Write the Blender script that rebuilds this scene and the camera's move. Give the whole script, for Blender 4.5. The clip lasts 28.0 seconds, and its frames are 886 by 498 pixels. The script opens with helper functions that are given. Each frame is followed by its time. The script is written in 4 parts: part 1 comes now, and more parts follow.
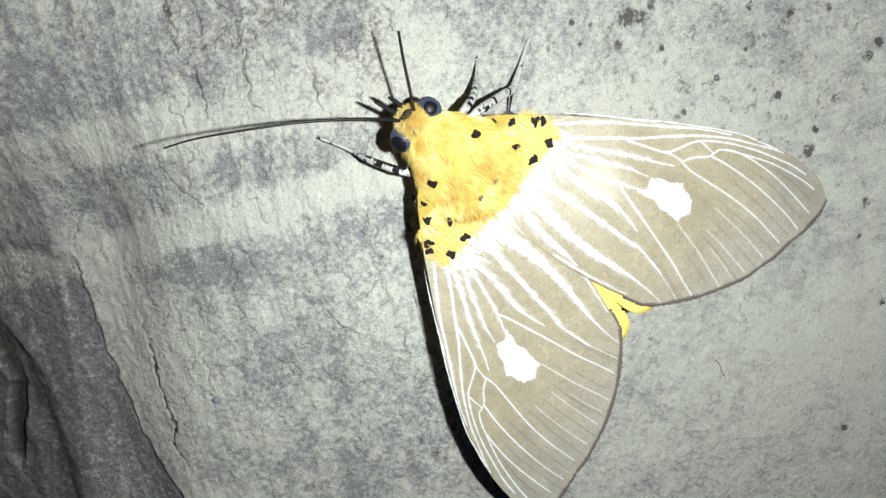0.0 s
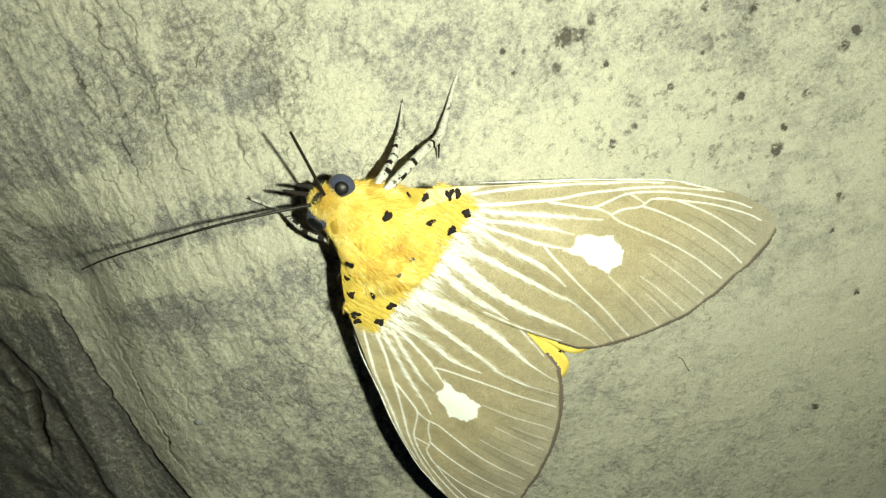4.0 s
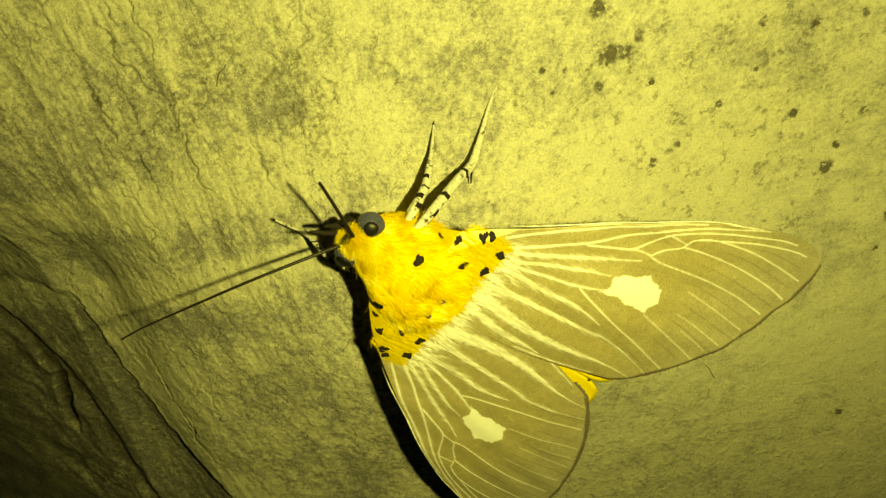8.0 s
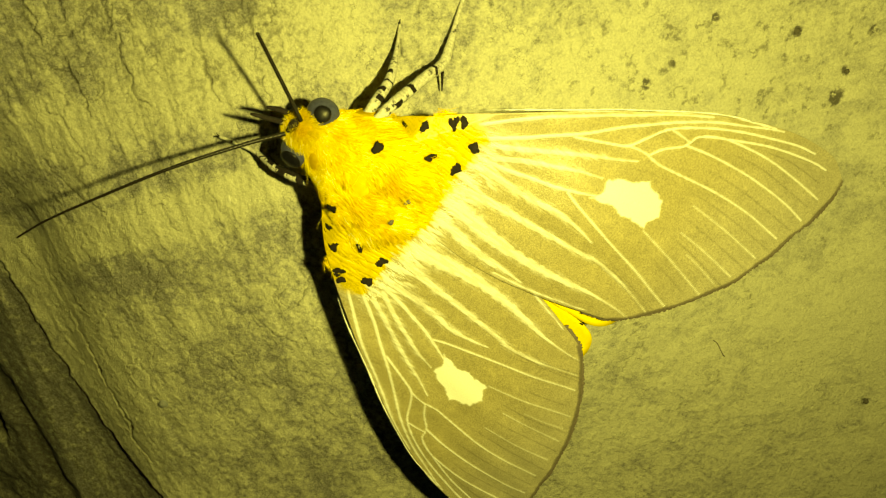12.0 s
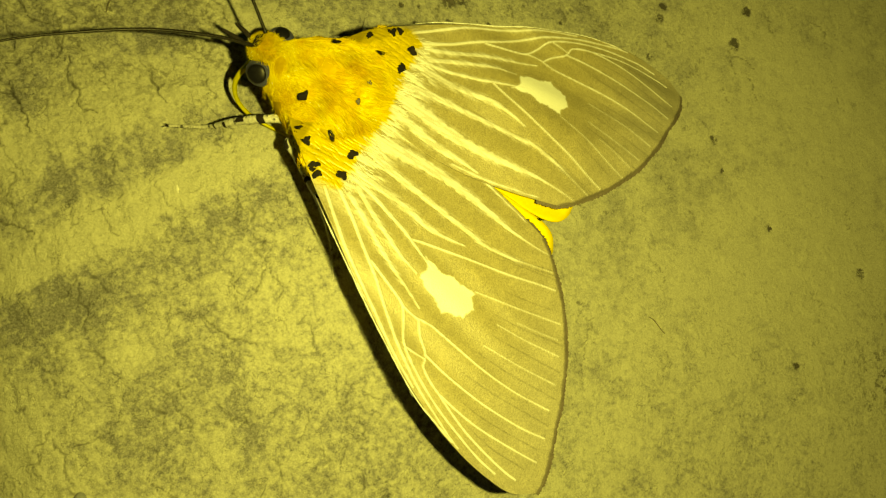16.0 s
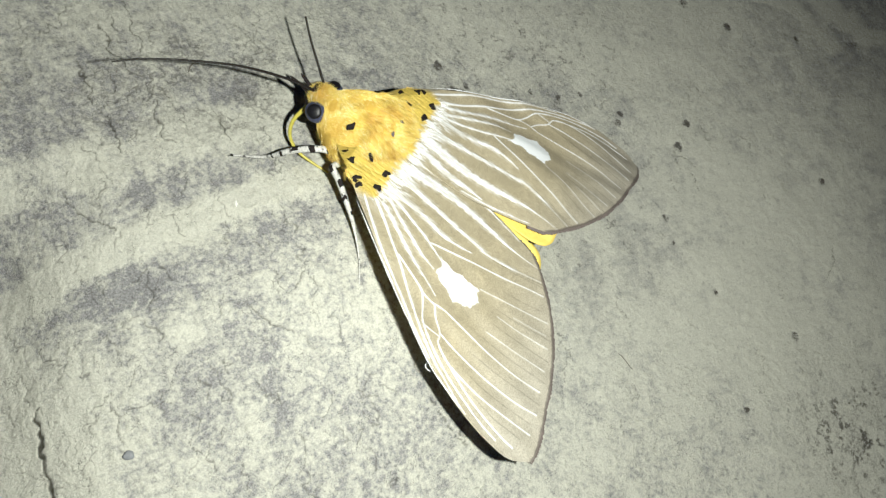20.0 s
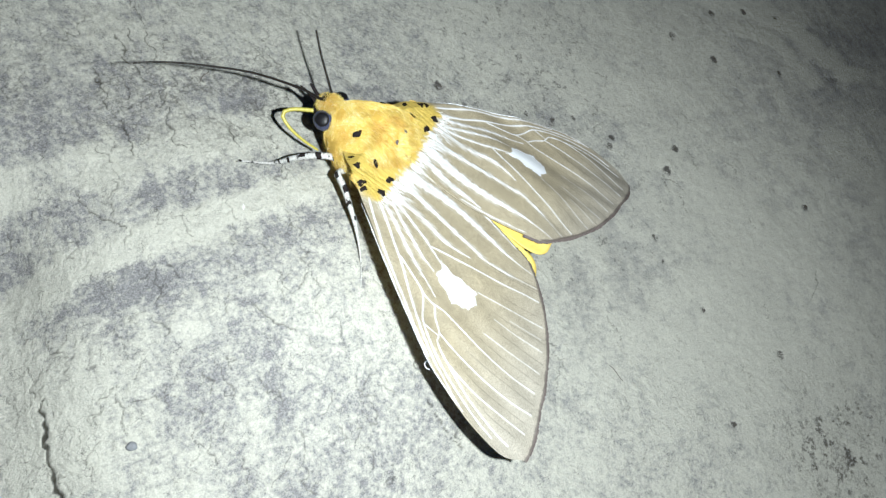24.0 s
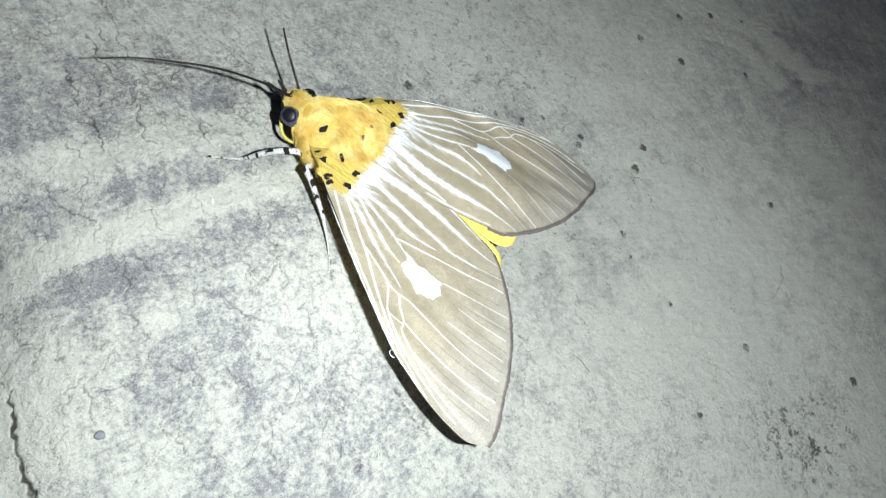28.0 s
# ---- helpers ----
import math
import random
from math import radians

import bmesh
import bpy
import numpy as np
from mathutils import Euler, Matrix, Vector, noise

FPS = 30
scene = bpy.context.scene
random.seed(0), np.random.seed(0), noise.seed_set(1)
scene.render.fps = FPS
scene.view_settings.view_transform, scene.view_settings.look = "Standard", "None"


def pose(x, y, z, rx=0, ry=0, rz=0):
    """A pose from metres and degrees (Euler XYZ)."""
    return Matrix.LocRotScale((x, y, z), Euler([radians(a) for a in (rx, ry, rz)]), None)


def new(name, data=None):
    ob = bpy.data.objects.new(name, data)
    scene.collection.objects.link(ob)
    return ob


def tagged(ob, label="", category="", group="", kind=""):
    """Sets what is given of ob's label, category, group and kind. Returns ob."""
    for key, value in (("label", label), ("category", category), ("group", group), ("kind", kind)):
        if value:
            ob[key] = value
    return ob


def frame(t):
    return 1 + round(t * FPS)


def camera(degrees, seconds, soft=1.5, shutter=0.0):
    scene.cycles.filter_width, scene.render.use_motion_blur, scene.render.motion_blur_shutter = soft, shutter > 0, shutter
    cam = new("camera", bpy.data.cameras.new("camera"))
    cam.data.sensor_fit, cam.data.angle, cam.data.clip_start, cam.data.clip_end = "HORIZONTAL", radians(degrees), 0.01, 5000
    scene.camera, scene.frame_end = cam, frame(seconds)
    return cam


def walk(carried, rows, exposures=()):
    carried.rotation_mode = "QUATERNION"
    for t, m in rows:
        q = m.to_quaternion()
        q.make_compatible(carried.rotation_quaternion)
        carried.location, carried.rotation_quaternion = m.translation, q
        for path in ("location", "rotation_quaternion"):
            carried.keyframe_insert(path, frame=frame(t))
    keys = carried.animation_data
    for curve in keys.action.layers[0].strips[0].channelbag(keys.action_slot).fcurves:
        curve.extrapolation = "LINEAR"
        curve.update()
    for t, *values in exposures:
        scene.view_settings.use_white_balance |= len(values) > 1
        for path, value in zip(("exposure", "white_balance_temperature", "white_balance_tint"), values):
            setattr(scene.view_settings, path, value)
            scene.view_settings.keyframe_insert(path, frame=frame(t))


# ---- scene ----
# A moth at rest on an old plastered slab at night, filmed close up by the light of the phone's own lamp.
MM = 0.001
LENS = 65.5
cam = camera(LENS, 28.0, soft=1.3)
# seconds, eye in millimetres, turn in degrees
PATH = [
    (0.0, -4.43, 24.17, 67.43, -16.00, -7.44, 0.66),
    (0.5, -3.21, 27.52, 68.36, -17.68, -6.84, -2.30),
    (1.0, -2.12, 30.42, 68.19, -19.31, -6.68, -3.03),
    (1.5, -1.13, 29.56, 68.07, -21.98, -6.17, -3.39),
    (2.0, 0.31, 32.24, 67.73, -22.74, -5.90, -3.50),
    (2.5, 1.88, 32.99, 67.21, -23.08, -5.88, -3.85),
    (3.0, 1.09, 37.56, 68.23, -22.94, -5.63, -3.56),
    (3.5, 2.81, 38.72, 64.63, -25.00, -5.25, -3.23),
    (4.0, 7.24, 39.89, 62.66, -26.97, -4.52, -3.98),
    (4.5, 12.52, 43.37, 57.83, -30.22, -3.29, -5.02),
    (6.5, 8.69, 46.03, 54.89, -34.10, -3.14, -3.53),
    (7.0, 5.69, 45.45, 55.23, -34.09, -3.10, -3.35),
    (7.5, 5.60, 47.26, 55.83, -33.86, -3.12, -3.35),
    (8.0, 6.65, 47.45, 55.93, -33.99, -3.03, -3.51),
    (8.5, 6.85, 47.25, 56.17, -34.36, -3.12, -3.77),
    (9.0, 7.49, 46.43, 55.05, -34.45, -3.02, -3.99),
    (9.5, 7.19, 46.51, 54.79, -34.67, -2.57, -4.35),
    (10.0, 7.13, 47.73, 56.27, -34.63, -2.70, -4.39),
    (10.5, 7.28, 48.16, 57.43, -34.61, -3.06, -4.02),
    (11.0, 10.20, 44.47, 57.41, -34.59, -3.40, -3.92),
    (11.5, 9.57, 39.14, 56.90, -32.20, -3.36, -3.64),
    (13.5, 1.08, 11.99, 53.30, -8.01, -9.14, -2.89),
    (14.0, 1.87, 10.90, 55.18, -4.70, -12.34, -6.24),
    (14.5, -0.11, 9.25, 54.64, -2.07, -15.50, -8.93),
    (15.0, -3.61, 6.73, 55.89, 2.12, -18.47, -11.51),
    (15.5, -7.04, -0.80, 59.97, 6.96, -20.38, -13.56),
    (16.0, -9.16, -3.26, 61.79, 9.96, -19.65, -14.43),
    (16.5, -10.70, -4.96, 64.44, 13.18, -20.40, -14.48),
    (17.0, -13.75, -6.36, 64.22, 15.26, -21.14, -13.74),
    (17.5, -13.94, -11.67, 63.31, 15.70, -21.97, -14.50),
    (18.0, -15.94, -13.94, 65.08, 18.80, -22.33, -14.74),
    (18.5, -18.34, -15.43, 66.77, 21.08, -22.76, -14.12),
    (19.0, -19.29, -15.80, 67.37, 22.12, -22.78, -13.77),
    (19.5, -19.45, -15.63, 67.23, 22.26, -23.17, -13.75),
    (20.0, -20.00, -17.43, 67.67, 23.02, -23.31, -13.60),
    (20.5, -20.08, -18.66, 68.07, 23.98, -23.25, -13.66),
    (21.0, -21.18, -18.48, 67.85, 24.25, -23.81, -13.22),
    (21.5, -21.71, -19.36, 68.16, 24.89, -24.28, -13.23),
    (23.5, -22.23, -21.32, 68.01, 25.82, -24.60, -13.13),
    (24.0, -22.30, -20.81, 68.06, 25.77, -24.68, -12.97),
    (24.5, -21.71, -20.99, 68.75, 26.09, -24.49, -13.26),
    (25.0, -20.95, -21.93, 69.68, 26.95, -24.82, -14.04),
    (25.5, -21.28, -22.72, 70.29, 27.52, -25.11, -14.43),
    (26.0, -21.31, -23.45, 70.40, 27.40, -25.13, -14.28),
    (26.5, -21.73, -23.06, 69.94, 27.11, -25.21, -13.92),
    (27.0, -21.49, -23.34, 69.96, 27.17, -25.27, -13.94),
    (27.5, -21.42, -23.26, 69.87, 27.14, -25.46, -14.04),
    (28.0, -21.13, -23.42, 69.63, 26.90, -25.43, -13.88),
]
# stops, kelvin and tint: the phone's own white balance swings to yellow and back
EXPOSURES = [
    (0.0, 0.29, 3411, 6),
    (0.3, 0.16, 4058, -25),
    (0.6, 0.09, 4679, -46),
    (0.9, 0.06, 5007, -56),
    (1.0, 0.06, 5007, -56),
    (1.2, 0.08, 4558, -42),
    (1.5, 0.12, 4049, -23),
    (2.0, 0.16, 3590, -2),
    (2.4, 0.19, 3484, 3),
    (3.0, 0.21, 3440, 5),
    (3.6, 0.21, 3475, 2),
    (4.0, 0.23, 3687, -14),
    (4.5, -0.11, 6226, -59),
    (5.2, -0.21, 7946, -73),
    (6.5, -0.25, 8833, -78),
    (7.0, -0.20, 8833, -78),
    (8.0, -0.17, 8833, -78),
    (10.0, -0.14, 8903, -77),
    (11.0, -0.02, 8833, -78),
    (11.5, -0.10, 8833, -78),
    (13.5, -1.32, 12400, -76),
    (14.0, -1.30, 12400, -76),
    (15.0, -1.09, 13300, -78),
    (16.0, -0.44, 12123, -80),
    (17.0, -0.09, 10701, -79),
    (18.0, 0.23, 9647, -79),
    (18.5, 0.30, 6700, -59),
    (19.0, 0.46, 3912, -12),
    (19.4, 0.56, 3626, -2),
    (20.0, 0.57, 3516, 3),
    (21.0, 0.62, 3427, 6),
    (24.0, 0.78, 3359, 6),
    (27.0, 0.89, 3356, 7),
    (28.0, 0.89, 3356, 7),
]
LAMP_OFFSET, LAMP_RADIUS = (10.2, 0.0, 0.5), 0.8  # millimetres from the lens, in the camera's space
LAMP_STRENGTH, LAMP_COLOUR = 15570, (1.000, 0.590, 0.233)
ROWS = [(t, pose(x * MM, y * MM, z * MM, rx, ry, rz)) for t, x, y, z, rx, ry, rz in PATH]
walk(cam, ROWS, EXPOSURES)

# ---- night sky ----
world = bpy.data.worlds.new("night")
scene.world = world
world.use_nodes = True
world.node_tree.nodes["Background"].inputs[0].default_value = (0.35, 0.45, 0.6, 1)
world.node_tree.nodes["Background"].inputs[1].default_value = 0.003

# ---- materials ----
def material(name):
    m = bpy.data.materials.new(name)
    m.use_nodes = True
    nt = m.node_tree
    return m, nt, nt.nodes["Principled BSDF"]


def node(nt, kind, **values):
    n = nt.nodes.new(kind)
    for key, value in values.items():
        n.inputs[key].default_value = value
    return n


def ramp(nt, source, stops):
    r = nt.nodes.new("ShaderNodeValToRGB")
    while len(r.color_ramp.elements) < len(stops):
        r.color_ramp.elements.new(0.5)
    for e, (at, colour) in zip(r.color_ramp.elements, stops):
        e.position, e.color = at, (*colour, 1)
    nt.links.new(source, r.inputs[0])
    return r


def mixed(nt, factor, a, b, blend="MIX"):
    m = nt.nodes.new("ShaderNodeMix")
    m.data_type, m.blend_type = "RGBA", blend
    for value, slot in ((factor, 0), (a, 6), (b, 7)):
        if isinstance(value, (int, float)):
            m.inputs[slot].default_value = value
        elif isinstance(value, tuple):
            m.inputs[slot].default_value = (*value, 1)
        else:
            nt.links.new(value, m.inputs[slot])
    return m.outputs[2]


def calc(nt, op, a, b):
    m = nt.nodes.new("ShaderNodeMath")
    m.operation = op
    for value, slot in ((a, 0), (b, 1)):
        if isinstance(value, (int, float)):
            m.inputs[slot].default_value = value
        else:
            nt.links.new(value, m.inputs[slot])
    return m.outputs[0]


def noise_tex(nt, scale, detail=4.0, rough=0.55, coords=None):
    n = node(nt, "ShaderNodeTexNoise", Scale=scale, Detail=detail, Roughness=rough)
    nt.links.new(coords or nt.nodes.new("ShaderNodeTexCoord").outputs["Object"], n.inputs["Vector"])
    return n.outputs["Fac"]


def bumped(nt, bsdf, height, strength, distance):
    b = node(nt, "ShaderNodeBump", Strength=strength, Distance=distance)
    nt.links.new(height, b.inputs["Height"])
    nt.links.new(b.outputs["Normal"], bsdf.inputs["Normal"])


def speckled(name, dark, light, scale, rough=0.6, spec=0.3, bump=0.2, depth=0.00005, sheen=0.0):
    """A plain surface with grain at two scales."""
    m, nt, b = material(name)
    f = calc(nt, "ADD", calc(nt, "MULTIPLY", noise_tex(nt, scale), 0.6), calc(nt, "MULTIPLY", noise_tex(nt, scale * 5), 0.4))
    nt.links.new(ramp(nt, f, [(0.3, dark), (0.7, light)]).outputs[0], b.inputs["Base Color"])
    b.inputs["Roughness"].default_value = rough
    b.inputs["Specular IOR Level"].default_value = spec
    b.inputs["Sheen Weight"].default_value = sheen
    bumped(nt, b, f, bump, depth)
    return m


def plaster_material():
    m, nt, b = material("old_plaster")
    masks = nt.nodes.new("ShaderNodeAttribute")
    masks.attribute_name = "masks"
    split = nt.nodes.new("ShaderNodeSeparateColor")
    nt.links.new(masks.outputs["Color"], split.inputs[0])
    lime, stain, cut = split.outputs
    co = nt.nodes.new("ShaderNodeTexCoord").outputs["Object"]
    coarse, fine, grit = noise_tex(nt, 420, 4, 0.6, co), noise_tex(nt, 1700, 6, 0.70, co), noise_tex(nt, 5600, 5, 0.75, co)
    # how far the pale lime wash still covers the grey coat below
    cover = calc(nt, "ADD", lime, calc(nt, "ADD", calc(nt, "MULTIPLY", calc(nt, "SUBTRACT", coarse, 0.5), 1.1), calc(nt, "MULTIPLY", calc(nt, "SUBTRACT", fine, 0.5), calc(nt, "MULTIPLY", masks.outputs["Alpha"], 2.15))))
    cover = ramp(nt, cover, [(0.10, (0, 0, 0)), (0.40, (0.5, 0.5, 0.5)), (0.72, (1, 1, 1))]).outputs[0]
    grey = ramp(nt, grit, [(0.32, (0.125, 0.126, 0.135)), (0.66, (0.405, 0.404, 0.405))]).outputs[0]
    pale = ramp(nt, grit, [(0.30, (0.44, 0.44, 0.38)), (0.64, (0.68, 0.68, 0.592))]).outputs[0]
    colour = mixed(nt, cover, grey, pale)
    chips = ramp(nt, calc(nt, "ADD", noise_tex(nt, 760, 3, 0.6, co), calc(nt, "MULTIPLY", lime, 0.12)), [(0.62, (0, 0, 0)), (0.70, (1, 1, 1))]).outputs[0]
    colour = mixed(nt, calc(nt, "MULTIPLY", chips, 0.4), colour, (0.66, 0.66, 0.56))
    specks = ramp(nt, noise_tex(nt, 1500, 3, 0.5, co), [(0.63, (0, 0, 0)), (0.72, (1, 1, 1))]).outputs[0]
    colour = mixed(nt, calc(nt, "MULTIPLY", specks, 0.32), colour, (0.16, 0.16, 0.18))
    flake = noise_tex(nt, 1050, 3, 0.55, co)
    broken = ramp(nt, noise_tex(nt, 330, 3, 0.6, co), [(0.48, (0, 0, 0)), (0.60, (1, 1, 1))]).outputs[0]
    seam = ramp(nt, flake, [(0.480, (0, 0, 0)), (0.492, (1, 1, 1)), (0.497, (1, 1, 1)), (0.509, (0, 0, 0))]).outputs[0]
    seam = calc(nt, "MULTIPLY", calc(nt, "MULTIPLY", seam, broken), masks.outputs["Alpha"])
    colour = mixed(nt, calc(nt, "MULTIPLY", seam, 0.62), colour, (0.10, 0.098, 0.092))
    mottle = calc(nt, "ADD", noise_tex(nt, 2300, 5, 0.7, co), calc(nt, "MULTIPLY", stain, 0.30))
    dirty = calc(nt, "MULTIPLY", calc(nt, "MINIMUM", calc(nt, "MULTIPLY", stain, 1.7), 0.92), ramp(nt, mottle, [(0.53, (0, 0, 0)), (0.66, (1, 1, 1))]).outputs[0])
    colour = mixed(nt, dirty, colour, (0.085, 0.08, 0.078))
    # dark crack walls, with painted shade for the groove and ground beyond
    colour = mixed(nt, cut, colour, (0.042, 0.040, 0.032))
    nt.links.new(colour, b.inputs["Base Color"])
    b.inputs["Roughness"].default_value = 0.85
    b.inputs["Diffuse Roughness"].default_value = 0.08
    b.inputs["Specular IOR Level"].default_value = 0.12
    relief = calc(nt, "ADD", calc(nt, "MULTIPLY", fine, calc(nt, "MULTIPLY", masks.outputs["Alpha"], 0.75)), calc(nt, "ADD", calc(nt, "MULTIPLY", chips, calc(nt, "MULTIPLY", masks.outputs["Alpha"], 0.3)), calc(nt, "MULTIPLY", grit, calc(nt, "MULTIPLY", masks.outputs["Alpha"], 0.45))))
    edge = ramp(nt, flake, [(0.485, (0, 0, 0)), (0.505, (1, 1, 1))]).outputs[0]
    relief = calc(nt, "ADD", relief, calc(nt, "MULTIPLY", edge, calc(nt, "MULTIPLY", masks.outputs["Alpha"], 0.10)))
    bumped(nt, b, relief, 0.75, 0.00026)
    return m


def wing_material():
    m, nt, b = material("wing_scales")
    tint = nt.nodes.new("ShaderNodeAttribute")
    tint.attribute_name = "pattern"
    co = nt.nodes.new("ShaderNodeTexCoord").outputs["Object"]
    scales, cloud = noise_tex(nt, 9000, 2, 0.6, co), noise_tex(nt, 500, 3, 0.5, co)
    grain = ramp(nt, scales, [(0.3, (0.60, 0.60, 0.60)), (0.68, (1.06, 1.06, 1.06))]).outputs[0]
    shade = ramp(nt, cloud, [(0.3, (0.86, 0.86, 0.86)), (0.7, (1.0, 1.0, 1.0))]).outputs[0]
    worn = mixed(nt, tint.outputs["Alpha"], (1.0, 1.0, 1.0), mixed(nt, 1.0, grain, shade, "MULTIPLY"))
    nt.links.new(mixed(nt, 1.0, tint.outputs["Color"], worn, "MULTIPLY"), b.inputs["Base Color"])
    b.inputs["Roughness"].default_value = 0.42
    b.inputs["Specular IOR Level"].default_value = 1.0
    bumped(nt, b, scales, 0.6, 0.00005)
    return m


def hair_material():
    """Yellow hairs, each of its own shade, some nearly white."""
    m, nt, b = material("yellow_hair")
    one = nt.nodes.new("ShaderNodeNewGeometry").outputs["Random Per Island"]
    shades = ramp(nt, one, [(0.0, (0.52, 0.365, 0.016)), (0.3, (0.70, 0.555, 0.030)), (0.8, (0.79, 0.665, 0.055)), (1.0, (0.90, 0.84, 0.32))]).outputs[0]
    tuft = ramp(nt, noise_tex(nt, 420, 4, 0.6), [(0.36, (0.90, 0.78, 0.5)), (0.49, (1.0, 0.98, 0.95)), (0.62, (1.10, 1.16, 2.6))]).outputs[0]
    nt.links.new(mixed(nt, 1.0, shades, tuft, "MULTIPLY"), b.inputs["Base Color"])
    b.inputs["Roughness"].default_value = 0.55
    b.inputs["Specular IOR Level"].default_value = 0.3
    return m


def leg_material():
    m, nt, b = material("leg_scales")
    co = nt.nodes.new("ShaderNodeTexCoord").outputs["Object"]
    marks = ramp(nt, noise_tex(nt, 1500, 4, 0.7, co), [(0.35, (1, 1, 1)), (0.43, (0, 0, 0))]).outputs[0]
    pale = ramp(nt, noise_tex(nt, 5000, 2, 0.5, co), [(0.3, (0.44, 0.44, 0.42)), (0.7, (0.74, 0.74, 0.70))]).outputs[0]
    nt.links.new(mixed(nt, marks, pale, (0.04, 0.036, 0.036)), b.inputs["Base Color"])
    b.inputs["Roughness"].default_value = 0.65
    bumped(nt, b, noise_tex(nt, 4000, 3, 0.6, co), 0.5, 0.00006)
    return m


PLASTER = plaster_material()
WING = wing_material()
WHITE_SCALES = speckled("white_scales", (0.78, 0.80, 0.84), (0.92, 0.94, 0.98), 6000, 0.6, 0.3, 0.3, 0.00003)
YELLOW_FUR = speckled("yellow_fur", (0.52, 0.34, 0.015), (0.72, 0.54, 0.03), 700, 0.8, 0.1, 0.25, 0.00008)
FUR_TIPS = hair_material()
PALE_HAIR = speckled("pale_hair", (0.80, 0.66, 0.14), (0.90, 0.82, 0.36), 1200, 0.5, 0.4, 0.1)
YELLOW_SKIN = speckled("yellow_skin", (0.76, 0.61, 0.05), (0.88, 0.74, 0.09), 2500, 0.6, 0.25, 0.3, 0.00005)
BLACK_SCALES = speckled("black_scales", (0.010, 0.009, 0.010), (0.03, 0.025, 0.025), 4000, 0.8, 0.1, 0.3, 0.00003)
BROWN_FRINGE = speckled("brown_fringe", (0.10, 0.085, 0.08), (0.19, 0.165, 0.15), 5000, 0.7, 0.2, 0.3, 0.00003)
EYE = speckled("eye", (0.034, 0.038, 0.085), (0.085, 0.092, 0.165), 4000, 0.40, 0.3, 0.05, 0.00002)
PUPIL = speckled("pupil", (0.004, 0.004, 0.006), (0.012, 0.012, 0.016), 3000, 0.4, 0.25, 0.05, 0.00002)
HORN = speckled("horn", (0.004, 0.004, 0.004), (0.022, 0.018, 0.016), 8000, 0.35, 0.3, 0.3, 0.00003)
TONGUE = speckled("tongue", (0.42, 0.39, 0.012), (0.60, 0.56, 0.03), 3000, 0.35, 0.5, 0.2, 0.00003)
LEG = leg_material()
FLAKE = speckled("lime_flake", (0.75, 0.75, 0.70), (0.88, 0.88, 0.84), 3000, 0.7)
GRIT = speckled("dark_grit", (0.06, 0.056, 0.05), (0.17, 0.16, 0.145), 2500, 0.85, 0.2, 0.6, 0.0002)
PEBBLE = speckled("grey_pebble", (0.20, 0.21, 0.23), (0.34, 0.35, 0.37), 2500, 0.8)
FIBRE = speckled("fibre", (0.10, 0.09, 0.08), (0.22, 0.20, 0.17), 3000, 0.8)
CASE = speckled("black_case", (0.02, 0.02, 0.022), (0.03, 0.03, 0.033), 800, 0.5)

GLOW, _nt, _b = material("lamp_glow")
_b.inputs["Base Color"].default_value = (0.8, 0.8, 0.8, 1)
_b.inputs["Emission Color"].default_value = (*LAMP_COLOUR, 1)
_b.inputs["Emission Strength"].default_value = LAMP_STRENGTH


# ---- small tools ----
def from_arrays(name, verts, faces, smooth=True):
    """A mesh from places in millimetres."""
    me = bpy.data.meshes.new(name)
    me.from_pydata((np.asarray(verts, float) * MM).tolist(), [], faces)
    if smooth:
        me.polygons.foreach_set("use_smooth", [True] * len(me.polygons))
    me.update()
    return me


def part(name, me, mat, parent=None, label=""):
    me.materials.clear()
    me.materials.append(mat)
    ob = new(name, me)
    ob.parent = parent
    return tagged(ob, label)


def grid_faces(rows, cols, ring=False):
    faces = []
    for r in range(rows - 1):
        for c in range(cols if ring else cols - 1):
            d = (c + 1) % cols
            faces.append((r * cols + c, r * cols + d, (r + 1) * cols + d, (r + 1) * cols + c))
    return faces


def spline(points, count):
    """A smooth line through the points, at even steps of their own count."""
    p = np.asarray(points, float)
    e = np.vstack([2 * p[0] - p[1], p, 2 * p[-1] - p[-2]])
    u = np.linspace(0, len(p) - 1, count)
    i = np.minimum(u.astype(int), len(p) - 2)
    f = (u - i)[:, None]
    a, b, c, d = e[i], e[i + 1], e[i + 2], e[i + 3]
    return 0.5 * (2 * b + (c - a) * f + (2 * a - 5 * b + 4 * c - d) * f**2 + (3 * b - a - 3 * c + d) * f**3)


def even(line, count):
    """The same line at even steps of its length."""
    s = np.r_[0, np.cumsum(np.linalg.norm(np.diff(line, axis=0), axis=1))]
    u = np.linspace(0, s[-1], count)
    return np.stack([np.interp(u, s, line[:, k]) for k in range(line.shape[1])], 1)


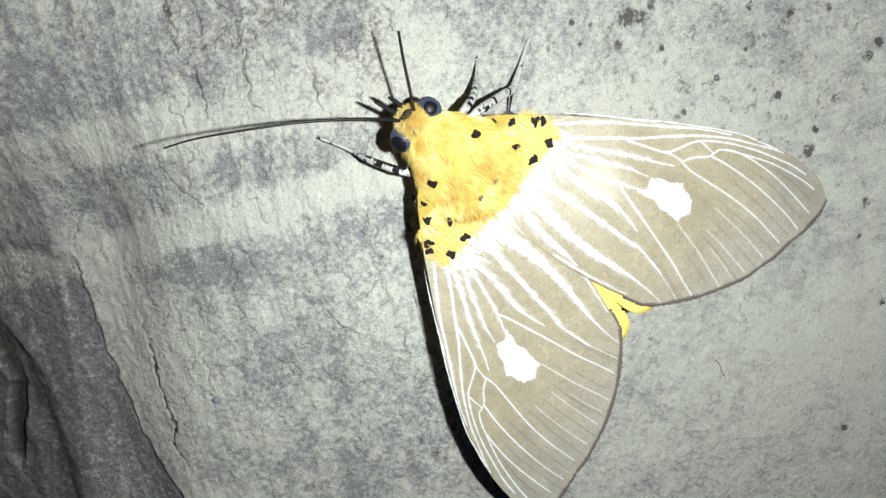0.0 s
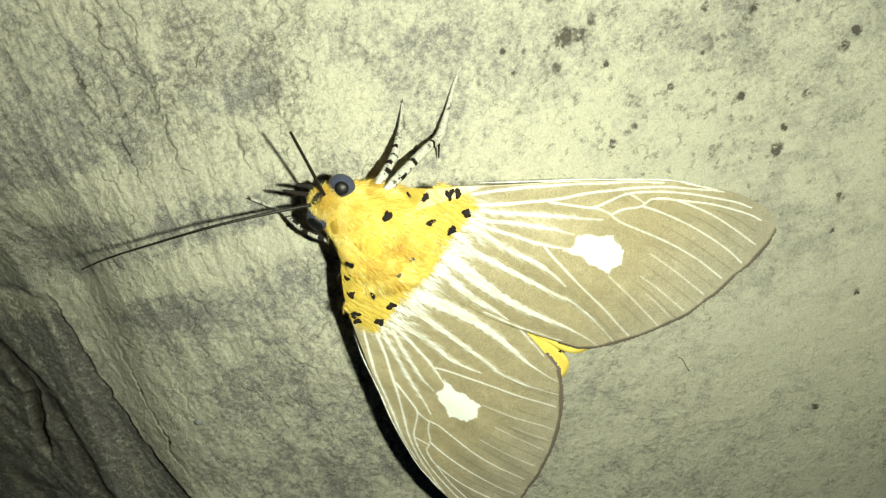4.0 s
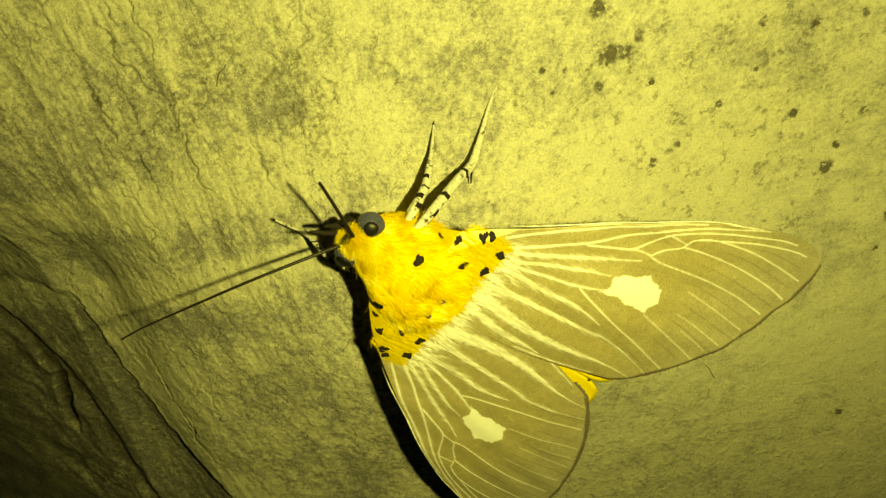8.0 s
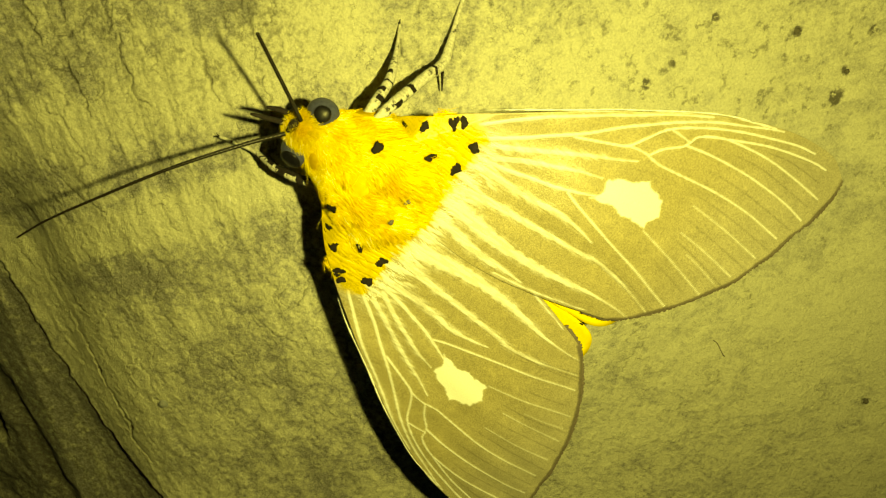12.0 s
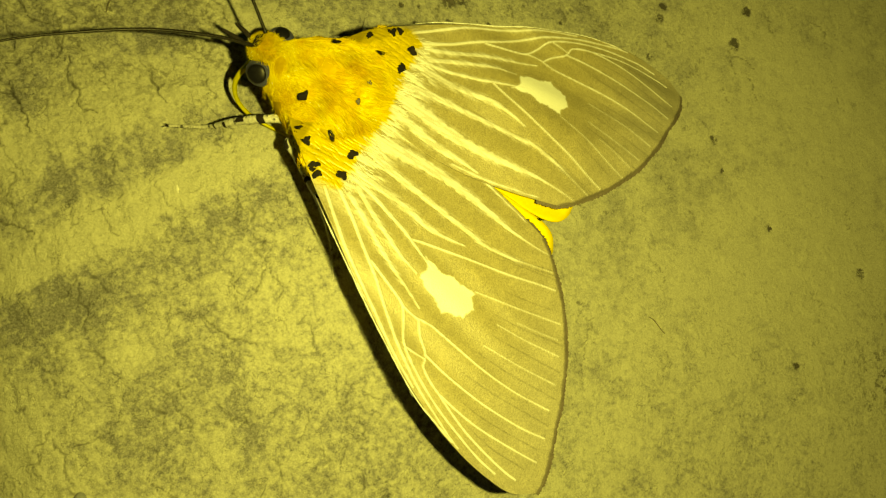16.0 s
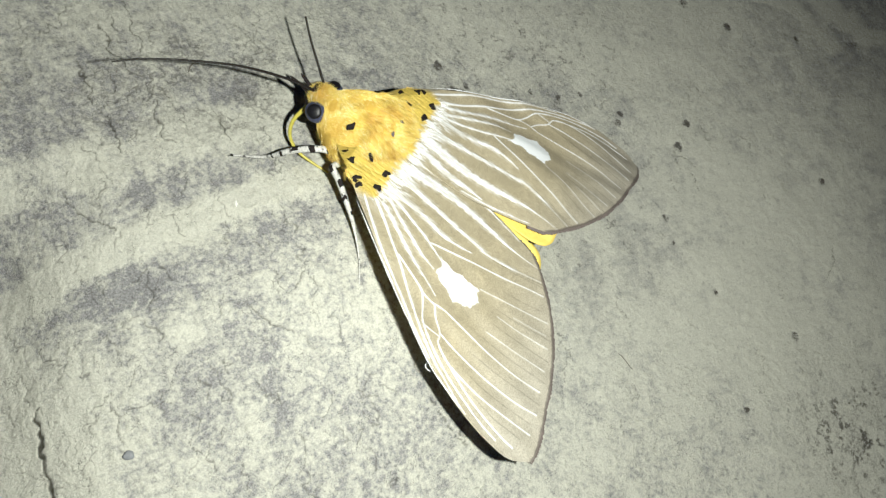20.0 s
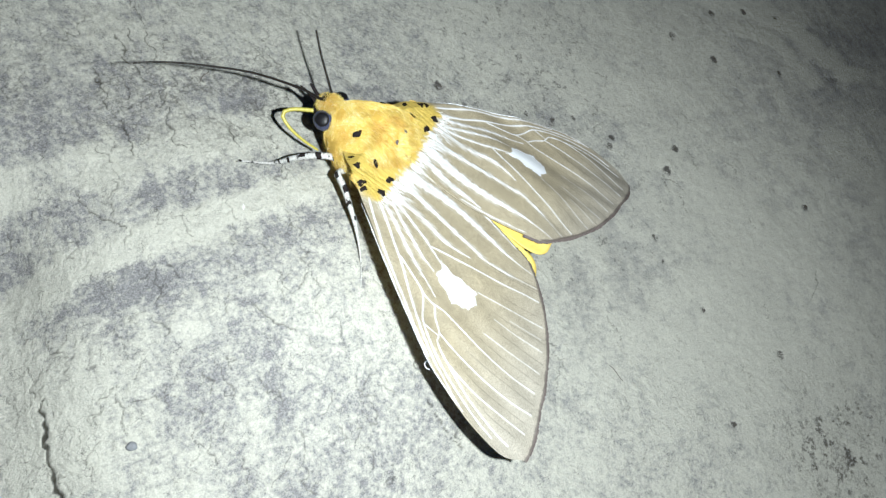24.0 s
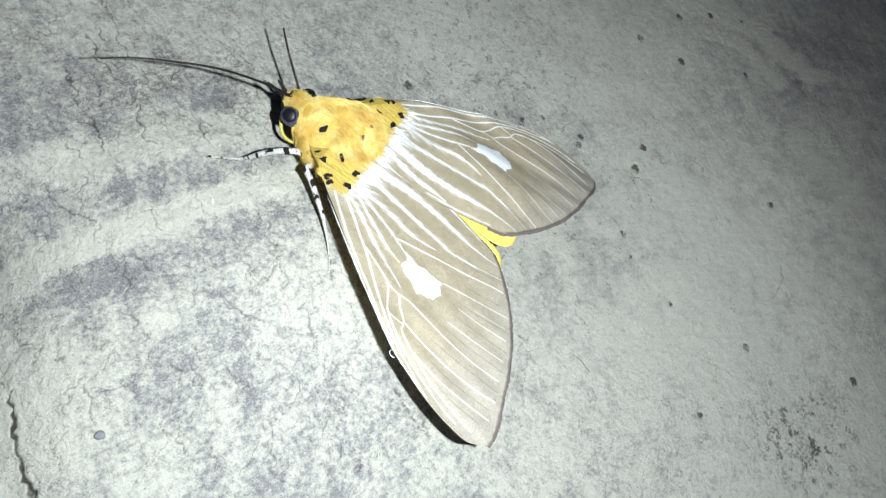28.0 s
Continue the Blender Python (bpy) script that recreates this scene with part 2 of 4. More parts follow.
def tube(line, radii, sides=8, caps=True):
    """Places and faces of a round body along a line."""
    line = np.asarray(line, float)
    radii = np.broadcast_to(np.asarray(radii, float), (len(line),))
    along = np.gradient(line, axis=0)
    along /= np.linalg.norm(along, axis=1)[:, None] + 1e-9
    side = np.cross(along, (0.13, 0.21, 0.97))
    side /= np.linalg.norm(side, axis=1)[:, None] + 1e-9
    up = np.cross(side, along)
    a = np.linspace(0, 2 * np.pi, sides, endpoint=False)
    ring = np.cos(a)[None, :, None] * side[:, None] + np.sin(a)[None, :, None] * up[:, None]
    verts = (line[:, None] + radii[:, None, None] * ring).reshape(-1, 3)
    faces = grid_faces(len(line), sides, True)
    if caps:
        faces += [tuple(range(sides))[::-1], tuple(len(verts) - sides + k for k in range(sides))]
    return verts, faces


def blob(centre, radii, wobble=0.0, rings=14, sides=20, seed=1):
    """A closed rounded body."""
    rng = np.random.default_rng(seed)
    th = np.linspace(0.02, np.pi - 0.02, rings)[:, None]
    ph = np.linspace(0, 2 * np.pi, sides, endpoint=False)[None]
    k = 1 + wobble * (np.sin(3 * ph + rng.uniform(0, 6)) * np.sin(2 * th + rng.uniform(0, 6)) + 0.6 * np.sin(5 * ph + rng.uniform(0, 6)) * np.sin(th))
    v = np.stack([np.sin(th) * np.cos(ph) * k, np.sin(th) * np.sin(ph) * k, np.cos(th) * np.ones_like(ph) * k], -1)
    verts = np.asarray(centre) + v.reshape(-1, 3) * np.asarray(radii)
    faces = [f[::-1] for f in grid_faces(rings, sides, True)]
    faces += [tuple(range(sides)), tuple(len(verts) - sides + q for q in range(sides))[::-1]]
    return verts, faces


def lattice(seed):
    return np.random.default_rng(seed).random((256, 256))


def field(x, y, size, octaves=4, seed=3, gain=0.5):
    """Smooth random heights from 0 to 1, with features of the given size."""
    total, weight, out = 0.0, 1.0, 0.0
    for o in range(octaves):
        g = lattice(seed + 17 * o)
        u, v = x / size * 2**o + 37.3 * o, y / size * 2**o + 11.9 * o
        i, j = np.floor(u).astype(int), np.floor(v).astype(int)
        f, h = u - i, v - j
        f, h = f * f * (3 - 2 * f), h * h * (3 - 2 * h)
        i, j, i1, j1 = i % 256, j % 256, (i + 1) % 256, (j + 1) % 256
        out = out + weight * ((g[i, j] * (1 - f) + g[i1, j] * f) * (1 - h) + (g[i, j1] * (1 - f) + g[i1, j1] * f) * h)
        total += weight
        weight *= gain
    return out / total


def step(a, b, x):
    u = np.clip((x - a) / (b - a), 0, 1)
    return u * u * (3 - 2 * u)


def to_line(x, y, points):
    """Distance from places to a broken line, and how far along it (0 to 1) the nearest place lies."""
    p = np.asarray(points, float)
    seg = np.linalg.norm(np.diff(p, axis=0), axis=1)
    start = np.r_[0, np.cumsum(seg)]
    best, at = np.full(np.shape(x), 1e9), np.zeros(np.shape(x))
    for k in range(len(p) - 1):
        d = p[k + 1] - p[k]
        u = np.clip(((x - p[k, 0]) * d[0] + (y - p[k, 1]) * d[1]) / (d @ d + 1e-12), 0, 1)
        r = np.hypot(x - p[k, 0] - u * d[0], y - p[k, 1] - u * d[1])
        at = np.where(r < best, (start[k] + u * seg[k]) / start[-1], at)
        best = np.minimum(best, r)
    return best, at


# ---- the plastered slab ----
def slab_height(x, y):
    """The slow rise and fall of the slab, in millimetres."""
    h = 5.5 * np.exp(-((x - 5) ** 2) / 450 - (y - 3.6) ** 2 / 480) - 2 * np.exp(-((x - 40) ** 2 + (y - 20) ** 2) / 512)
    return h - step(24, 6, y) * (7.0 / (1 + np.exp(np.clip((x + 26) / 2.6, -50, 50))) + 0.5 * np.maximum(0, -36 - x)) + 3.5 / (1 + np.exp(np.clip(-(x - 80) / 8, -50, 50)))


TROWEL_BANDS = [  # pale bands left by the trowel: line, half width, strength
    ([(-60, 10), (-34, 14.4), (-24, 16.6), (-16, 18.2), (-9, 20.4), (-3, 21.8), (2, 24.5), (8, 27)], 2.3, 0.42),
    ([(-60, -6), (-41.6, 0.3), (-31, 3.0), (-23, 6.8), (-18.9, 7.8), (-12.5, 9.8), (-6.5, 12), (-0.4, 13.6), (10, 19)], 1.7, 0.58),
    ([(83, 57), (86.6, 56.6), (94.9, 54.6), (102.5, 50.6), (107.7, 44.8), (112.1, 41.8), (115.0, 38.0)], 2.7, 1.0),
    ([(84.8, 48.8), (93.1, 48.1), (96.6, 44.4), (100.2, 37.9), (101.0, 36.0)], 1.5, 0.8),
    ([(52, 26), (66, 18), (76, 8), (84, -6)], 2.6, 0.2),
]
WASH_AND_LIGHT = [  # lime wash thicker or thinner, some evening lamp light: place, half axes, turn, amount
    (-33.9, 18.4, 5.6, 15.1, 0, -0.30), (-23.1, 22.1, 5.0, 4.1, 1, -0.12), (-29.6, 10.3, 7.0, 3.9, 5, -0.10), (-6.2, 14.9, 5.7, 2.0, 11, -0.24), (-16.1, 13.4, 3.7, 1.9, 12, -0.14),
    (-2.9, 21.8, 2.6, 3.5, 1, 0.20), (-7.4, 25.2, 2.5, 3.0, 1, -0.12), (6.5, 24.9, 3.8, 3.0, 1, -0.12), (-21.3, 3.0, 6.2, 2.0, 18, -0.28),
    (-3.4, 8.4, 5.0, 2.0, 11, -0.22), (-13.1, -6.7, 1.9, 13.2, 12, -0.14), (-6.4, -12.6, 1.5, 11.4, 10, -0.12), (-17.2, -14.4, 1.8, 9.3, 16, 0.16), (-9.6, -5.8, 1.2, 11.1, 12, 0.12),
    (-1.7, -3.0, 2.2, 9.6, 9, 0.10), (-12.8, 4.4, 6.0, 2.0, 11, -0.24), (-8.8, -4.4, 9.3, 3.5, -10, -0.10), (-13.4, -1.5, 3.1, 1.2, -41, 0.15), (-23.0, -8.2, 3.0, 9.0, -4, 0.22),
    (-3.3, -13.6, 4.9, 2.9, -11, 0.12), (-12.1, 27.9, 7.0, 3.0, 1, -0.10), (-19.7, 31.9, 2.9, 4.9, 22, 0.10), (-5.6, 25.6, 4.1, 3.3, -4, -0.20),
    # (-12, -17) dulls the lamp's hot spot, (46, -14) lifts its falloff, by colour
    (-12, -17, 14, 9, 0, -0.10), (19, 26, 11, 6, 0, -0.24), (36, 27, 9, 5, 0, -0.14), (46, -14, 16, 13, 0, 0.14), (1.9, 29.4, 4.9, 2.6, -5, -0.16), (-9.1, 19.9, 2.1, 5.7, 31, 0.12),
]
CRACKS = [  # line, half width, depth
    ([(-25.7, -4.8), (-25.8, -6.8), (-25.6, -9.7), (-24.9, -13.0), (-23.9, -14.6), (-24.6, -17.0), (-22.8, -20.1)], 0.105, 0.6),
    ([(-25.6, -8.6), (-25.3, -11.0), (-24.6, -13.6), (-24.0, -15.2)], 0.13, 0.45),
    ([(-27.2, -1.6), (-26.2, -4.6)], 0.06, 0.3),
    ([(-18.2, 33.2), (-17.8, 32.3), (-18.0, 31.0), (-17.4, 30.0), (-16.7, 29.6), (-15.9, 28.4), (-14.9, 27.3)], 0.09, 0.4),
    ([(-17.2, 35.2), (-17.2, 34.0), (-16.7, 33.0)], 0.08, 0.3),
    ([(-15.2, 35.1), (-15.4, 34.0), (-15.2, 33.0), (-14.5, 32.3), (-14.6, 31.3), (-14.5, 30.4)], 0.08, 0.4),
    ([(-20.6, 29.2), (-20.3, 27.9), (-20.0, 26.7), (-19.8, 25.7), (-19.8, 23.9)], 0.09, 0.4),
    ([(-18.5, 22.6), (-17.9, 21.1), (-17.7, 19.4), (-17.3, 18.3)], 0.09, 0.4),
    ([(-13.6, 24.5), (-13.9, 22.1), (-13.3, 20.7), (-13.3, 19.3), (-12.4, 18.7)], 0.08, 0.35),
    ([(-8.4, 23.2), (-7.6, 21.9), (-7.4, 20.3), (-6.7, 18.9)], 0.07, 0.3),
    ([(-27.3, 28.4), (-27.3, 27.2), (-27.0, 26.1)], 0.07, 0.25),
    ([(-18.7, 34.0), (-18.4, 33.2)], 0.07, 0.25),
    ([(-2.6, 34.2), (-2.5, 32.5), (-2.3, 31.2)], 0.05, 0.2),
    ([(-10.1, 30.3), (-11.1, 28.0)], 0.06, 0.25),
    ([(-17.9, 28.1), (-17.5, 26.3), (-17.3, 25.2)], 0.06, 0.25),
    ([(-13.6, 26.6), (-13.8, 25.3)], 0.06, 0.25),
    ([(-23.4, 34.1), (-22.5, 33.3)], 0.06, 0.25),
    ([(-17.3, 41.0), (-16.4, 38.6), (-15.0, 35.4)], 0.08, 0.3),
    ([(-7.9, 1), (-6, -1.2), (-4.5, -2.5)], 0.06, 0.25),
    ([(-16.2, 5.2), (-16, 2.3)], 0.08, 0.3),
    ([(-20, -5.1), (-19.6, -7.5), (-19.2, -9.7)], 0.06, 0.25),
    ([(8.8, -10.7), (10.1, -13.2), (11.8, -15.2)], 0.08, 0.3),
    ([(-22.8, 14.4), (-21.6, 12.2), (-20.2, 10.8), (-18.4, 10)], 0.07, 0.3),
    ([(20.6, 27.2), (20.4, 25.8), (20.7, 24.3), (20.4, 23.7)], 0.07, 0.3),
    ([(32.7, 29.8), (33.0, 27.9)], 0.05, 0.2),
    ([(77, -4), (80, -1.5), (81.2, 1)], 0.07, 0.2),
]
STAINS = [  # dark spots of mould: place, radius
    (40.3, 20.3, 0.7), (44.8, 14.3, 1.0), (45.3, 16.6, 0.5), (52.2, 8.8, 0.75), (56.0, -3.1, 0.6), (50.6, 25.7, 0.6), (49.6, 24.4, 0.8),
    (44.5, 29.2, 0.6), (22.3, 27.8, 1.3), (23.6, 27.8, 1.0), (26.3, 24.8, 0.6), (21.6, 25.1, 0.7), (16.6, 27.1, 0.4), (18.5, 26.9, 0.4),
    (52.0, 4.8, 0.35), (29.5, 18.7, 0.5), (21.3, 31.6, 1.1), (24.9, 29.0, 0.7), (40.4, 28.5, 0.7), (70.4, 46.4, 1.1), (62.2, 23.7, 0.9),
    (59.2, 20.0, 0.9), (84.5, 12.3, 0.8), (67.2, -10.9, 0.8), (54.0, -19.1, 0.6), (81.8, 52.3, 1.0), (77.8, 41.8, 1.0), (86.0, -18.8, 1.0),
    (89.9, 53.2, 0.9), (97.6, 52.8, 0.8), (98.6, 50.5, 0.7), (108.0, 43.9, 0.8), (107.2, 39.0, 0.7), (92.4, 39.4, 0.8),
    (65.7, -26.5, 0.8), (74.1, -30.0, 0.8), (66.8, -28.6, 0.6), (73.5, -27.1, 0.7), (31.6, 27.1, 0.4), (27.3, 17.2, 0.6), (35.7, 29.1, 0.6),
    (33.0, 22.0, 0.35), (36.0, 25.0, 0.4), (47.0, 20.0, 0.4), (17.5, 25.0, 0.4),
]


def carve(x, y, z, masks):
    """Cuts the cracks into the slab and darkens their walls."""
    rng = np.random.default_rng(5)
    lines = list(CRACKS)
    for _ in range(190):  # hairline crazing, mostly along the pull of the trowel
        far = rng.random() < 0.35
        px, py = (rng.uniform(-5, 75), rng.uniform(-35, 38)) if far else (rng.uniform(-34, 4), rng.uniform(-18, 38))
        a, n = rng.normal(-1.45, 0.3), rng.integers(3, 8)
        pts = [(px, py)]
        for _ in range(n):
            a2 = a + rng.normal(0, 0.7)
            pts.append((pts[-1][0] + 0.6 * np.cos(a2), pts[-1][1] + 0.6 * np.sin(a2)))
        lines.append((pts, rng.uniform(0.03, 0.055), rng.uniform(0.10, 0.24)))
    wx = x + 1.0 * (field(x, y, 1.5, 4, 71, 0.6) - 0.5) + 0.7 * (field(x, y, 0.8, 2, 75) - 0.5)
    wy = y + 1.0 * (field(x, y, 1.5, 4, 72, 0.6) - 0.5)
    for pts, half, depth in lines:
        p = np.asarray(pts)
        near = (x > p[:, 0].min() - 3) & (x < p[:, 0].max() + 3) & (y > p[:, 1].min() - 3) & (y < p[:, 1].max() + 3)
        d, u = to_line(wx[near], wy[near], pts)
        wide = (1.15 * half if half > 0.1 else 0.5 * half) * (0.35 + 0.9 * np.sin(np.pi * np.clip(u, 0.03, 0.97)) ** 0.5) * (0.6 + 0.8 * field(x[near], y[near], 1.1, 2, 73))
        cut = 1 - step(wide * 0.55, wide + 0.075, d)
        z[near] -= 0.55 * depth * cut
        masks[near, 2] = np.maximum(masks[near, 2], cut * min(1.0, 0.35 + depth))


def axis_steps(lo, hi, fine, reach, near=()):
    """Even fine steps between lo and hi, growing ones out to reach on both sides."""
    mid = np.arange(lo, hi + fine / 2, fine)
    if near:  # twice as fine in the nearest stretch
        a, b = near
        mid = np.r_[mid[mid < a], np.arange(a, b, fine / 2), mid[mid >= b]]
    out, s = [], fine
    while sum(out) < reach:
        s *= 1.22
        out.append(s)
    far = np.cumsum(out)
    return np.r_[lo - far[::-1], mid, hi + far]


def build_slab():
    xs, ys = axis_steps(-48, 92, 0.22, 260, (-30, 6)), axis_steps(-38, 56, 0.22, 260, (-22, 37))
    x, y = (a.ravel() for a in np.meshgrid(xs, ys, indexing="ij"))
    z = slab_height(x, y)
    # the slab falls away past its worn left rim
    rim = np.interp(y, [-60, -36, -25.8, -16.8, -9.7, -1.6, 5, 30], [-8, -17, -22.9, -28.6, -30.7, -32.4, -34.5, -42])
    torn = 1.5 * (field(x, y, 2.4, 4, 26, 0.6) - 0.5)
    z -= 0.5 * step(20, 2, y) * step(0, 5, rim - x) + 0.8 * step(4.5, 2, y + torn) * step(-0.1, 0.5, rim - x + torn)
    masks = np.zeros((len(x), 4))
    masks[:, 3] = 1
    big, mid, drag = field(x, y, 22, 3, 21), field(x, y, 5, 4, 22), field(x + 0.25 * y, y * 0.22, 1.6, 4, 23)
    lime = 0.50 + 0.55 * (big - 0.5) + 0.5 * (mid - 0.5) + 0.45 * (drag - 0.5) * step(24, -4, x)
    lime += 0.34 * np.exp(-(((x - rim - 3.4) / 2.8) ** 2)) * step(8, 0, y) + 0.20 * step(8, 30, x) + 0.07 * step(4, -16, x) * step(8, 20, y) - 0.36 * step(0, 1.0, rim - x + torn) * step(8, 2, y) - 0.20 * step(72, 90, x) * step(15, 40, y) + 0.22 * step(-25, -33, x) * step(-2, 2, y) * step(14, 9, y) + 0.12 * step(8, -4, y) * step(-30, -26, x) * step(-6, -14, x)
    for pts, half, amount in TROWEL_BANDS:
        d, u = to_line(x, y, pts)
        ragged = half * (0.75 + 0.5 * field(x, y, 3, 3, 31))
        lime += amount * (1 - step(ragged * 0.5, ragged * 1.5, d)) * step(0.0, 0.06, u) * step(1.0, 0.9, u)
        z += 0.07 * (1 - step(ragged * 0.6, ragged * 1.5, d))
    for wx, wy, ra, rb, turn, amount in WASH_AND_LIGHT:
        ca, sa = math.cos(radians(turn)), math.sin(radians(turn))
        u, w = (x - wx) * ca + (y - wy) * sa, (y - wy) * ca - (x - wx) * sa
        lime += 1.15 * amount * np.exp(-1.1 * (u / ra) ** 2 - 1.1 * (w / rb) ** 2)
    worn = step(0.3, 1.5, rim - x + torn) * step(6, 0, y)
    lime += worn * (0.9 * (field(x + 0.22 * y, y * 0.12, 1.1, 3, 27) - 0.5) + 0.45 * step(0.66, 0.74, field(x, y, 0.7, 2, 28)))
    masks[:, 0] = np.clip(lime, 0, 1)
    mould, speck = field(x, y, 3.5, 3, 41), field(x, y, 0.75, 3, 42)
    patch = 1.1 * np.exp(-((x - 70) ** 2 / 110 + (y + 26) ** 2 / 70)) + 0.9 * np.exp(-((x + 7) ** 2 + (y - 30) ** 2) / 50) + 0.9 * np.exp(-((x + 3) ** 2 + (y - 22) ** 2) / 30)
    patch += 0.8 * np.exp(-((x + 20) ** 2 / 200 + (y - 26) ** 2 / 110)) + 0.7 * np.exp(-((x - 44) ** 2 / 160 + (y - 26) ** 2 / 60)) + 0.6 * np.exp(-((x - 16) ** 2 / 200 + (y - 30) ** 2 / 40)) + 0.35 * np.exp(-((x - 60) ** 2 / 300 + y**2 / 300))
    masks[:, 1] = np.clip(patch * step(0.30, 0.62, 0.4 * speck + 0.6 * mould), 0, 1) * 0.31
    grains = step(0.66, 0.74, field(x, y, 0.9, 2, 43)) * step(6, 26, x) * step(75, 40, x) * step(-12, 8, y)
    coarse = step(0.60, 0.67, field(x, y, 1.1, 3, 46)) * np.exp(-((x - 72) ** 2 / 160 + (y + 25) ** 2 / 110))
    masks[:, 1] = np.maximum(masks[:, 1], np.maximum(0.34 * grains, 0.55 * coarse))
    masks[:, 3] = 1 - (0.42 - 0.15 * step(14, 24, y)) * step(6, 28, x) * step(-22, 0, y) - 0.2 * step(35, 60, x)
    warp = 0.55 * (field(x, y, 1.0, 3, 44) - 0.5)
    for sx, sy, r in STAINS:
        near = (abs(x - sx) < 4) & (abs(y - sy) < 4)
        d = np.hypot(x[near] - sx, (y[near] - sy) * 0.9) + warp[near]
        dark = 1 - step(r * 0.45, r * 1.05, d)
        masks[near, 1] = np.maximum(masks[near, 1], 0.62 * dark * (0.72 + 0.35 * step(0.36, 0.56, speck[near])))
        z[near] -= 0.08 * dark
    z += 0.55 * (field(x, y, 9, 4, 51) - 0.5) + 0.30 * (field(x, y, 1.4, 3, 52) - 0.5) * (1 - 0.7 * step(4, 24, x))
    left = step(14, -8, x)
    z += 0.42 * (drag - 0.5) * step(20, -6, x)
    # thin flaking layers pulled along by the trowel
    sheet = field(x + 0.12 * y + 0.6 * (mid - 0.5), y * 0.16, 1.5, 4, 24, 0.55)
    for level in (0.40, 0.50, 0.60):
        z += 0.07 * step(level - 0.012, level + 0.012, sheet) * left * step(4, 16, y)
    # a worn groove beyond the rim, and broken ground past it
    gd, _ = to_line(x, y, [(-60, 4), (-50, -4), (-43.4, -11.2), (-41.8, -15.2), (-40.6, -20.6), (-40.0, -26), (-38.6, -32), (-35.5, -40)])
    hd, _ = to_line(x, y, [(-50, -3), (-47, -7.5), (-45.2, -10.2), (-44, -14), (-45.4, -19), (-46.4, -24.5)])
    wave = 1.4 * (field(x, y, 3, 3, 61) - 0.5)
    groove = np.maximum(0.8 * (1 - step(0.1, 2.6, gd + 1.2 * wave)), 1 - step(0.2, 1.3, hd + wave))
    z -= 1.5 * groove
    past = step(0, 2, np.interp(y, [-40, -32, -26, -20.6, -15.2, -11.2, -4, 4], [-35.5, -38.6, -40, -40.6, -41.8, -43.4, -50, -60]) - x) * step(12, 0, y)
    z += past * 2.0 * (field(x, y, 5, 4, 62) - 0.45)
    # groove shade and the lamp's falloff past it are put into the colour
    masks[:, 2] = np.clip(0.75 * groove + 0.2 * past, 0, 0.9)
    # the ground left of the rim is darker and mottled
    masks[:, 1] = np.maximum(masks[:, 1], 0.28 * step(-0.5, 1.2, rim - x + torn) * step(6, 0, y + 2 * wave))
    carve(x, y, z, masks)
    me = bpy.data.meshes.new("slab")
    nx, ny = len(xs), len(ys)
    idx = np.arange(nx * ny).reshape(nx, ny)
    quads = np.stack([idx[:-1, :-1], idx[1:, :-1], idx[1:, 1:], idx[:-1, 1:]], -1).reshape(-1, 4)
    me.vertices.add(nx * ny)
    me.vertices.foreach_set("co", (np.stack([x, y, z], 1) * MM).ravel())
    me.loops.add(quads.size)
    me.loops.foreach_set("vertex_index", quads.ravel())
    me.polygons.add(len(quads))
    me.polygons.foreach_set("loop_start", np.arange(len(quads)) * 4)
    me.polygons.foreach_set("use_smooth", np.ones(len(quads), bool))
    me.update(calc_edges=True)
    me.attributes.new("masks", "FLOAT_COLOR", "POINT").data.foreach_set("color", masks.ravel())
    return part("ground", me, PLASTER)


slab = tagged(build_slab(), "old lime-washed grey plaster, cracked and stained", "ground", kind="structure")


def on_slab(x, y):
    return float(slab_height(np.array(x, float), np.array(y, float)))


# ---- the moth ----
# its own space: x to its right, y ahead, z up, in millimetres
MOTH_AT, MOTH_TURN = (7.55, 12.6), 48.85
moth = new("moth")
moth.matrix_world = pose(MOTH_AT[0] * MM, MOTH_AT[1] * MM, 0, 0, 0, MOTH_TURN)
tagged(moth, "yellow and pale brown moth with white veins resting on plaster", "moth")

